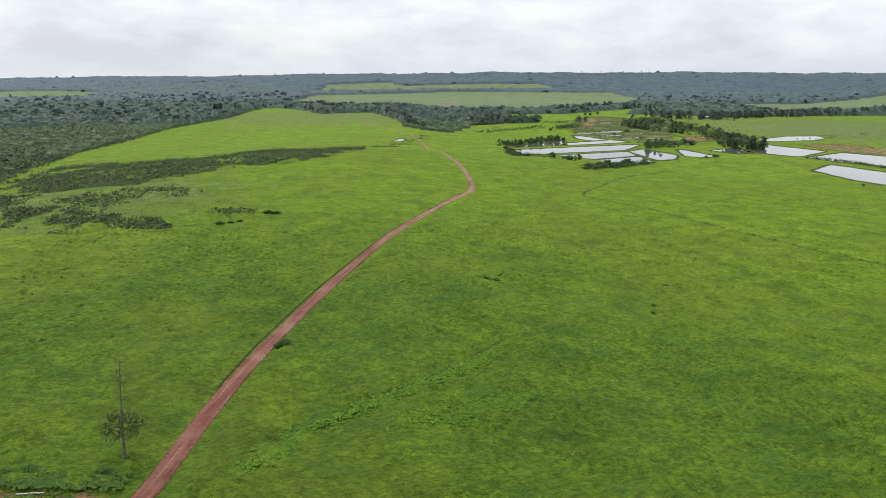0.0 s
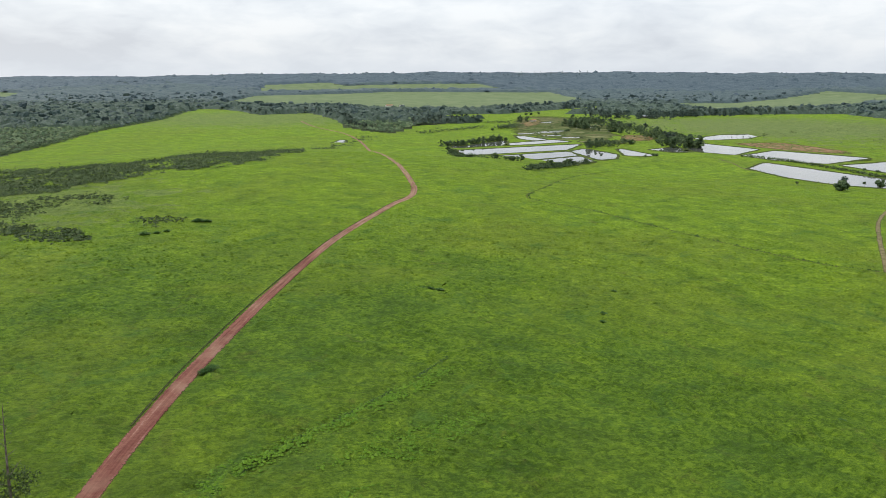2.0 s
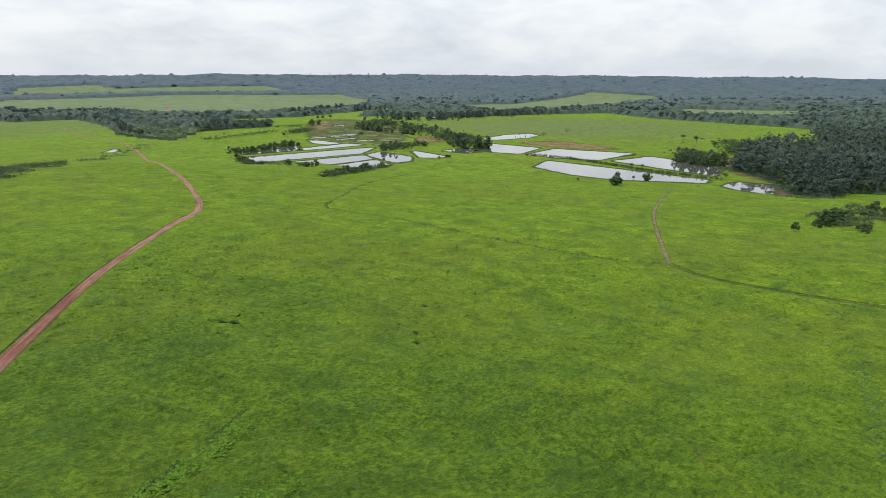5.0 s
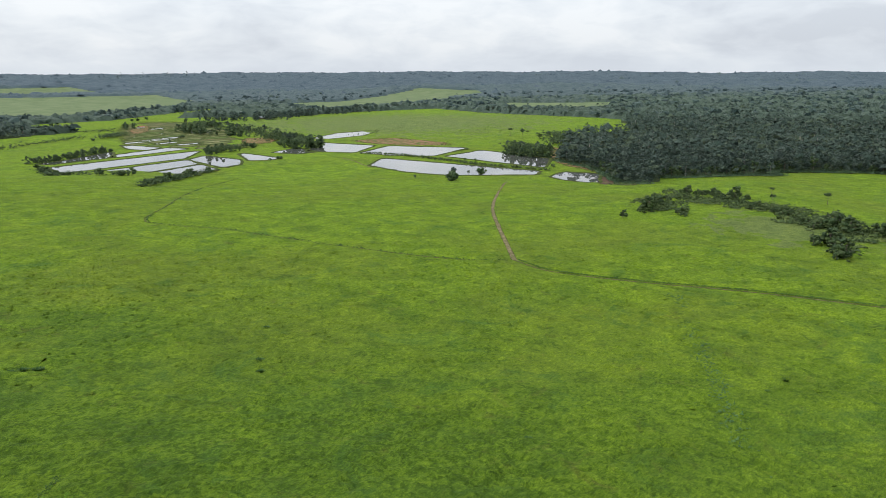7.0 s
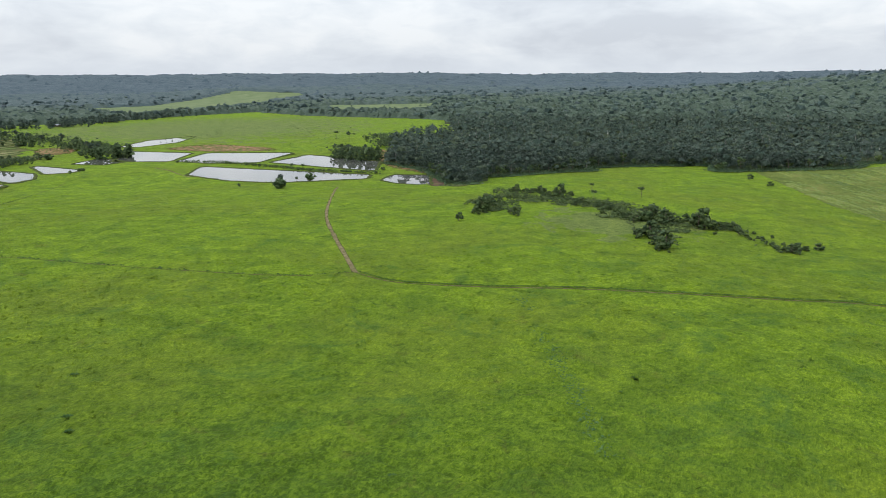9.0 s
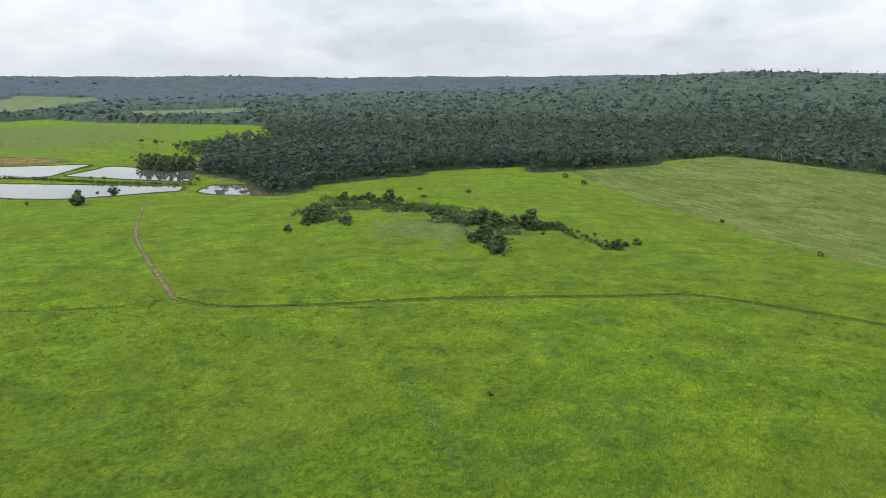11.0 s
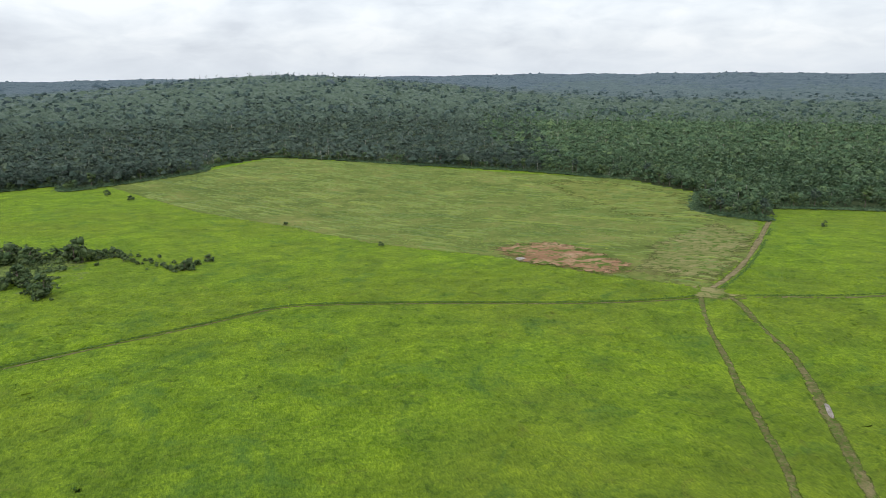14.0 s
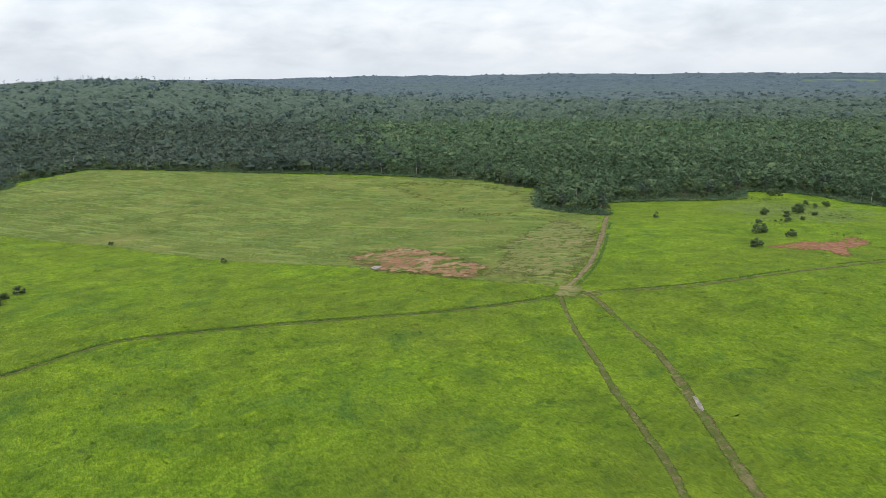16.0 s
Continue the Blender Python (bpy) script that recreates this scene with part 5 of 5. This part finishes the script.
thicket("scrub_patch", [(-62, 397), (-8, 381), (-12, 366), (-35, 345), (-46, 342)], 1.6, 0.25, 0.6, SCRUBLEAF, "thin scrub in the pasture", 0.6)
thicket("hedge_undergrowth", [(408, 246), (440, 276), (524, 290), (532, 240), (508, 195), (486, 160), (463, 118), (430, 88), (400, 66), (388, 76), (418, 108), (396, 130), (380, 122), (372, 132), (395, 148), (425, 160), (440, 190), (468, 228), (436, 236)], 1.5, 0.4, 1.1, SCRUBLEAF, "dark undergrowth in the thicket", 0.72)
thicket("hill_scrub", [(250, -300), (300, -270), (345, -340), (410, -440), (340, -465), (280, -400)], 4.0, 0.4, 1.1, SCRUBLEAF, "scattered scrub on the pasture slope", 0.3)
thicket("road_verge", [(120, 900), (190, 1040), (240, 1180), (200, 1190), (120, 1000), (60, 840)], 3.0, 0.6, 1.4, SCRUBLEAF, "scrub beside the far road", 0.5)
thicket("pond_verge", [(640, 465), (560, 335), (520, 320), (560, 365), (590, 390)], 2.2, 0.5, 1.2, SCRUBLEAF, "scrub along the pond margin", 0.7)


def crop_rows():
    d = np.array([0.891, 0.454])
    s = np.array([-d[1], d[0]])
    p = np.array(CROP, float)
    a, b = p @ d, p @ s
    verts, faces, at = [], [], 0
    for q in np.arange(b.min(), b.max(), 5.2):
        t = np.arange(a.min(), a.max(), 3.0)
        mid = t[:, None] * d + (q + 2.2 * np.sin(t / 55.0 + q / 60) + 0.3 * rng.normal(size=len(t)))[:, None] * s
        bare = np.hypot((mid[:, 0] - 350) / 46, (mid[:, 1] + 97) / 25) < 0.95
        live = inside(mid[:, 0], mid[:, 1], CROP) & ~bare
        thrive = lattice(mid[:, 0], mid[:, 1], 16.0, 5) + 0.6 * lattice(mid[:, 0], mid[:, 1], 5.0, 6)
        live &= thrive + 0.4 * rng.normal(size=len(t)) > -0.3
        wide = rng.uniform(0.9, 2.1, len(t))
        tall = rng.uniform(0.2, 0.6, len(t)) * (1.2 + 0.6 * thrive)
        # each stretch of row tapers off into the ground at its ends
        inner = live & np.r_[False, live[:-1]] & np.r_[live[1:], False]
        tall = np.where(inner, tall, -0.12)
        k = len(t)
        for u, h in ((-1.0, -0.15), (-0.35, 1.0), (0.4, 0.9), (1.0, -0.15)):
            w = mid + s * (u * wide)[:, None]
            verts.append(np.c_[w, ground(w[:, 0], w[:, 1]) + 0.07 + h * tall * (h > 0) - 0.1 * (h < 0)])
        i = np.nonzero(live[:-1] & live[1:])[0]
        for j in range(3):
            faces.append(np.stack([at + j * k + i, at + j * k + i + 1, at + (j + 1) * k + i + 1, at + (j + 1) * k + i], -1))
        at += 4 * k
    v, f = np.concatenate(verts), np.concatenate(faces)
    tagged(new("crop_rows", mesh_from("crop_rows", v, f, ROWLEAF)), "long close rows of low leafy crop", "crop", kind="stuff")


def crop_plants():
    """Single bushy plants that stand out of the rows and spill between them."""
    p = np.array(CROP, float)
    lo, hi = p.min(0), p.max(0)
    xy = rng.uniform(lo, hi, (60000, 2))
    dense = lattice(xy[:, 0], xy[:, 1], 30.0, 15) + 0.7 * lattice(xy[:, 0], xy[:, 1], 9.0, 16)
    bare = np.hypot((xy[:, 0] - 350) / 46, (xy[:, 1] + 97) / 25) < 0.95
    xy = xy[inside(xy[:, 0], xy[:, 1], CROP) & ~bare & (dense + 0.5 * rng.normal(size=len(xy)) > 0.0)]
    r = rng.uniform(0.4, 0.95, len(xy))
    v, f = lumps(np.c_[xy, ground(xy[:, 0], xy[:, 1]) + 0.28 * r], r, 0.55, CLUMP)
    tagged(new("crop_plants", mesh_from("crop_plants", v, f, ROWLEAF)), "bushy olive green plants among the crop rows", "crop", kind="stuff")


crop_rows()
crop_plants()

TRACKS = [
    ([(1, 132), (13, 145), (20, 150), (29, 158), (42, 170), (56, 184)], 0.3),
    ([(262, 233), (244, 254), (223, 309), (201, 376), (184, 403)], 0.7),
    ([(-36, 80), (-30, 96), (-26, 112), (-23, 131), (-18, 154), (-8, 191), (13, 253), (44, 327), (84, 397), (103, 424), (111, 444)], 3.4),
    ([(413, 367), (355, 323), (313, 284), (280, 251), (262, 233), (256, 222), (258, 210), (269, 176), (285, 140), (297, 103), (307, 69), (315, 47), (315.5, 39), (314, 32), (304, 7), (291, -20), (275, -50), (264, -77), (259, -100), (262, -110)], 1.9),
    ([(262, -110), (243, -107), (217, -94), (198, -83), (177, -68), (161, -55), (140, -39), (80, 0)], 1.8), ([(262, -108), (250, -96), (224, -78), (192, -56), (176, -47), (148, -29), (120, -8), (70, 30)], 1.6),
    ([(262, -109), (326, -194), (392, -271)], 3.0), ([(258, -106), (236, -156), (220, -240), (190, -320)], 1.8),
]


def sward(name, r0, r1, cell, label):
    """The tussocky grass itself: a lumpy skin over the land that sinks away at the tracks."""
    az = np.radians(np.arange(-72, 186, math.degrees(cell)))
    r = r0 * np.exp(np.arange(0, math.log(r1 / r0), cell))
    R, A = np.meshgrid(r, az, indexing="ij")
    A = A + rng.normal(size=A.shape) * cell * 0.25
    R = R * (1 + rng.normal(size=R.shape) * cell * 0.25)
    x, y = 35 + R * np.sin(A), 45 + R * np.cos(A)
    tuss = 0.95 * np.abs(lattice(x, y, 2.6, 1)) + 0.75 * lattice(x, y, 1.3, 2) + 0.25 * lattice(x, y, 5.5, 3) + 0.2 * rng.normal(size=x.shape)
    grow = 0.55 + 0.45 * lattice(x, y, 14.0, 4)
    gap = np.full(x.shape, 9.0)
    for line, half in TRACKS:
        gap = np.minimum(gap, chain_distance(x, y, line) - half)
    for poly in (CROP, CLAY_YARD):
        d = chain_distance(x, y, poly + poly[:1])
        gap = np.minimum(gap, np.where(inside(x, y, poly), -d, d) + 0.6)
    keep = smooth(0.0, 2.2, gap) * smooth(r1, r1 * 0.75, R) * smooth(-72, -69, np.degrees(A)) * smooth(186, 183, np.degrees(A))
    z = ground(x, y) + (0.32 + 0.8 * tuss * grow) * keep - 0.35 * (1 - keep)
    m = len(az)
    i, j = np.meshgrid(np.arange(len(r) - 1), np.arange(m - 1), indexing="ij")
    faces = np.stack([i * m + j, (i + 1) * m + j, (i + 1) * m + j + 1, i * m + j + 1], -1).reshape(-1, 4)[:, ::-1]
    mx, my = x[:-1, :-1].ravel(), y[:-1, :-1].ravel()
    faces = faces[open_land(mx, my) & ((keep[:-1, :-1] + keep[1:, :-1] + keep[:-1, 1:] + keep[1:, 1:]).ravel() > 0)]
    tagged(new(name, mesh_from(name, np.stack([x, y, z], -1).reshape(-1, 3), faces, GRASS, smooth_faces=True)), label, "grass", kind="stuff")


CLAY_YARD = [(-29, 109), (-31, 113), (-36, 114.5), (-44, 114.5), (-52, 117), (-64, 116), (-66, 95), (-40, 92)]
sward("pasture_sward", 44, 360, 0.0078, "lumpy bright green pasture grass")


def tufts():
    """Single tussocks that stand off the sward, all laid over a little by the wind."""
    n = 62000
    r, a = 150 + 570 * rng.uniform(0, 1, n), np.radians(rng.uniform(-42, 165, n))
    x, y = 35 + r * np.sin(a), 45 + r * np.cos(a)
    gap = np.full(n, 9.0)
    for line, half in TRACKS:
        gap = np.minimum(gap, chain_distance(x, y, line) - half)
    thick = lattice(x, y, 14.0, 4) + 0.5 * lattice(x, y, 4.0, 12)
    keep = (gap > 1.5) & ~inside(x, y, CROP) & ~inside(x, y, CLAY_YARD) & open_land(x, y) & (thick > -0.8) & (rng.uniform(size=n) < smooth(140.0, 360.0, r)) & (chain_distance(x, y, CHAIN) > 60)
    x, y, r = x[keep], y[keep], r[keep]
    n = len(x)
    far = np.clip((r - 120) / 400, 0, 1)
    w, h = rng.uniform(0.35, 0.85, n) * (1 + 0.8 * far), rng.uniform(0.08, 0.3, n) * (1 + 0.6 * far)
    z = ground(x, y) + 0.62 * smooth(350, 270, r) + 0.12
    base = rng.uniform(0, 2 * math.pi, n)
    pts = [np.stack([x + w * np.cos(base + k * 1.57) * rng.uniform(0.7, 1.3, n), y + w * np.sin(base + k * 1.57) * rng.uniform(0.7, 1.3, n), z - 0.3], -1) for k in range(4)]
    pts.append(np.stack([x + 0.5 * h + 0.2 * rng.normal(size=n), y - 0.7 * h + 0.2 * rng.normal(size=n), z + h], -1))
    v = np.stack(pts, 1).reshape(-1, 3)
    f = (np.array([(0, 1, 4), (1, 2, 4), (2, 3, 4), (3, 0, 4)])[None] + (np.arange(n) * 5)[:, None, None]).reshape(-1, 3)
    tagged(new("grass_tufts", mesh_from("grass_tufts", v, f, GRASS, smooth_faces=True)), "wind-laid tufts of bright green pasture grass", "grass", kind="stuff")


tufts()


def verge(name, line, offset, width, step, size, material, label, lift=0.0, broken=True):
    """Ranker growth along the side of a track."""
    p = curve_points(line, step)
    d = np.gradient(p, axis=0)
    side = np.stack([d[:, 1], -d[:, 0]], 1) / np.hypot(d[:, 0], d[:, 1])[:, None]
    p = p + side * (offset + width * rng.normal(size=len(p)))[:, None]
    keep = np.array([noise.noise((a * 0.06, b * 0.06, 4.0)) for a, b in p]) > -0.25
    p = p[keep] if broken else p
    r = size * rng.lognormal(0, 0.3, len(p))
    v, f = lumps(np.c_[p, ground(p[:, 0], p[:, 1]) + lift + 0.12 + 0.2 * r], r, 0.8, CLUMP)
    tagged(new(name, mesh_from(name, v, f, material)), label, "grass", kind="stuff")


LONG_TRACK = [(262, 233), (258, 210), (269, 176), (285, 140), (297, 103), (307, 69), (315, 47), (314, 32), (304, 7), (291, -20), (275, -50), (264, -77), (259, -100)]
verge("track_verge", LONG_TRACK, -1.6, 0.35, 0.14, 0.24, WEED, "dark rank growth along the wheel track", 0.22, False)
verge("track_verge", [(258, -106), (249, -124), (236, -156), (228, -201), (220, -240), (212, -270)], -1.9, 0.45, 0.16, 0.26, WEED, "dark rank growth along the wheel track")
verge("track_verge", [(269, -116), (276.5, -128.7), (291.5, -149.7), (311, -174), (340, -208.3), (378, -251.5)], 3.0, 0.5, 0.2, 0.3, WEED, "dark rank growth along the lane")
verge("track_verge", [(262, 233), (244, 254), (223, 309), (201, 376), (184, 403), (180, 425), (212, 465), (300, 580), (380, 670)], 1.1, 0.3, 1.1, 0.42, WEED, "dark growth along the cattle track")
verge("weed_line", [(262, 158), (242, 142), (219, 128), (196, 113), (171, 98), (152, 86)], 0, 1.7, 0.16, 0.26, BLUEWEED, "line of blue-green weeds through the pasture", 0.38)
verge("bright_verge", [(-14, 117), (-8, 122), (0, 132), (12, 142), (27, 153), (42, 165), (56, 178)], 0.0, 1.5, 0.05, 0.25, BLADE, "bright rank grass beside the furrow", 0.42, False)
verge("bright_verge", [(14, 121), (22, 130), (32, 136), (42, 141), (54, 146)], 0, 3.4, 0.025, 0.24, BLADE, "bright rank grass in the hollow", 0.40)
verge("bank_grass", [(-70, 117.5), (-60, 118), (-52, 119), (-44, 117), (-37, 116.5), (-31, 115)], 0, 1.1, 0.03, 0.34, WEED, "rank dark grass on the bank above red clay", 0.55)
verge("bank_grass", [(-60, 111), (-52, 113), (-44, 111), (-36, 112)], 0, 1.2, 0.07, 0.3, WEED, "weeds growing over the red clay turnout", 0.1)
verge("furrow_growth", [(1, 132), (13, 145), (20, 150), (29, 158), (42, 170), (56, 184)], 0, 0.35, 0.2, 0.22, WEED, "dark growth in a narrow furrow")


# ---------------------------------------------------------------- bare ground, puddles and sheds by the ponds
patch("bare_earth", [(710, 915), (793, 889), (801, 785), (772, 746), (716, 806), (703, 879)], RED, "bare red earth on the pond embankment", 0.25)
patch("bare_earth", [(858, 630), (840, 607), (744, 530), (662, 431), (645, 430), (682, 502), (764, 571)], RED, "bare red earth clearing beside the forest", 0.2)
patch("bare_earth", [(642, 423), (622, 385), (545, 324), (530, 336), (578, 384)], BROWNMUD, "wet brown mud at the pond margin", 0.2)
patch("bare_earth", [(627, 1072), (667, 1052), (640, 990), (600, 970), (580, 1000)], RED, "bare red earth yard by the ponds", 0.2)
patch("bare_earth", [(569, 1378), (657, 1504), (625, 1393), (537, 1265)], RED, "bare red earth yard by the paddies", 0.2)
ribbon("pond_path", [(560, 734), (551, 700), (532, 658), (525, 635)], 2.6, SANDTRACK, "pale earth path down to the ponds", 0.1)


def puddle(poly, label):
    p = curve_points(poly + poly[:1], 2.0)[:-1]
    z = float(ground(p[:, 0], p[:, 1]).max()) + 0.14
    tagged(new("puddle", mesh_from("puddle", np.c_[p, np.full(len(p), z)], [list(range(len(p)))], MUD)), label, "puddle", kind="structure")


puddle([(354, -73.5), (355, -77), (348, -79), (345.5, -76), (349, -73)], "shallow puddle on bare red earth")
puddle([(173, -63.8), (172, -64.3), (167, -60.2), (168, -59.7)], "muddy puddle in the wheel track")


def shed(x, y, turn, w, d, h, roofmat, wallmat, label):
    """A small farm building: four walls, a pitched roof with eaves, a door and windows."""
    thing = tagged(new("farm_shed"), label, "shed")

    def box(name, x0, y0, z0, x1, y1, z1, mat):
        v = [(a, b, c) for a in (x0, x1) for b in (y0, y1) for c in (z0, z1)]
        f = [(0, 1, 3, 2), (4, 6, 7, 5), (0, 4, 5, 1), (2, 3, 7, 6), (0, 2, 6, 4), (1, 5, 7, 3)]
        return part(name, mesh_from(name, v, f, mat), thing)

    box("wall", -w / 2, -d / 2, -0.5, w / 2, -d / 2 + 0.2, h, wallmat)
    box("wall", -w / 2, d / 2 - 0.2, -0.5, w / 2, d / 2, h, wallmat)
    box("wall", -w / 2, -d / 2 + 0.2, -0.5, -w / 2 + 0.2, d / 2 - 0.2, h, wallmat)
    box("wall", w / 2 - 0.2, -d / 2 + 0.2, -0.5, w / 2, d / 2 - 0.2, h, wallmat)
    box("door", -0.5, -d / 2 - 0.04, 0, 0.5, -d / 2 - 0.003, 2.05, BARK)
    box("window", w * 0.28, -d / 2 - 0.04, 0.9, w * 0.28 + 1.0, -d / 2 - 0.003, 1.9, WATERMAT)
    rise, e = d * 0.22, 0.6
    for sgn in (-1, 1):
        v = [(-w / 2 - e, sgn * (d / 2 + e), h - 0.1), (w / 2 + e, sgn * (d / 2 + e), h - 0.1), (w / 2 + e, 0, h + rise), (-w / 2 - e, 0, h + rise)]
        v += [(a, b, c + 0.12) for a, b, c in v]
        f = [(0, 1, 2, 3), (7, 6, 5, 4), (0, 4, 5, 1), (1, 5, 6, 2), (2, 6, 7, 3), (3, 7, 4, 0)]
        part("roof", mesh_from("roof", v, f, roofmat), thing)
    thing.matrix_basis = pose(x, y, float(ground(x, y)), 0, 0, turn)


GREYROOF = bark_material("weathered_sheet_roof", (0.22, 0.23, 0.25), (0.36, 0.37, 0.39))
TILEROOF = bark_material("orange_tile_roof", (0.22, 0.095, 0.05), (0.38, 0.19, 0.11))
WHITEWALL = bark_material("limewashed_wall", (0.42, 0.39, 0.35), (0.62, 0.59, 0.54))
shed(614, 1420, 30, 14, 7, 3.0, TILEROOF, WHITEWALL, "small pale house with a tiled roof")
shed(935, 1500, 25, 26, 9, 3.2, GREYROOF, BARK, "long farm shed with a grey sheet roof")
shed(467, 2190, 20, 22, 10, 3.5, TILEROOF, WHITEWALL, "pale farmhouse with an orange tiled roof")
shed(505, 2185, 35, 14, 8, 3.0, GREYROOF, WHITEWALL, "small farm shed with a grey roof")


# a felled plank lying on the clay beside the road
def plank():
    v = [(a, b, c) for a in (-2.2, 2.2) for b in (-0.14, 0.14) for c in (0.0, 0.09)]
    f = [(0, 1, 3, 2), (4, 6, 7, 5), (0, 4, 5, 1), (2, 3, 7, 6), (0, 2, 6, 4), (1, 5, 7, 3)]
    ob = tagged(new("plank", mesh_from("plank", v, f, PALEBARK)), "bleached timber plank lying on red clay", "plank")
    ob.matrix_basis = pose(-45.5, 114.5, float(ground(-45.5, 114.5)) + 0.14, 0, 0, -5)


plank()
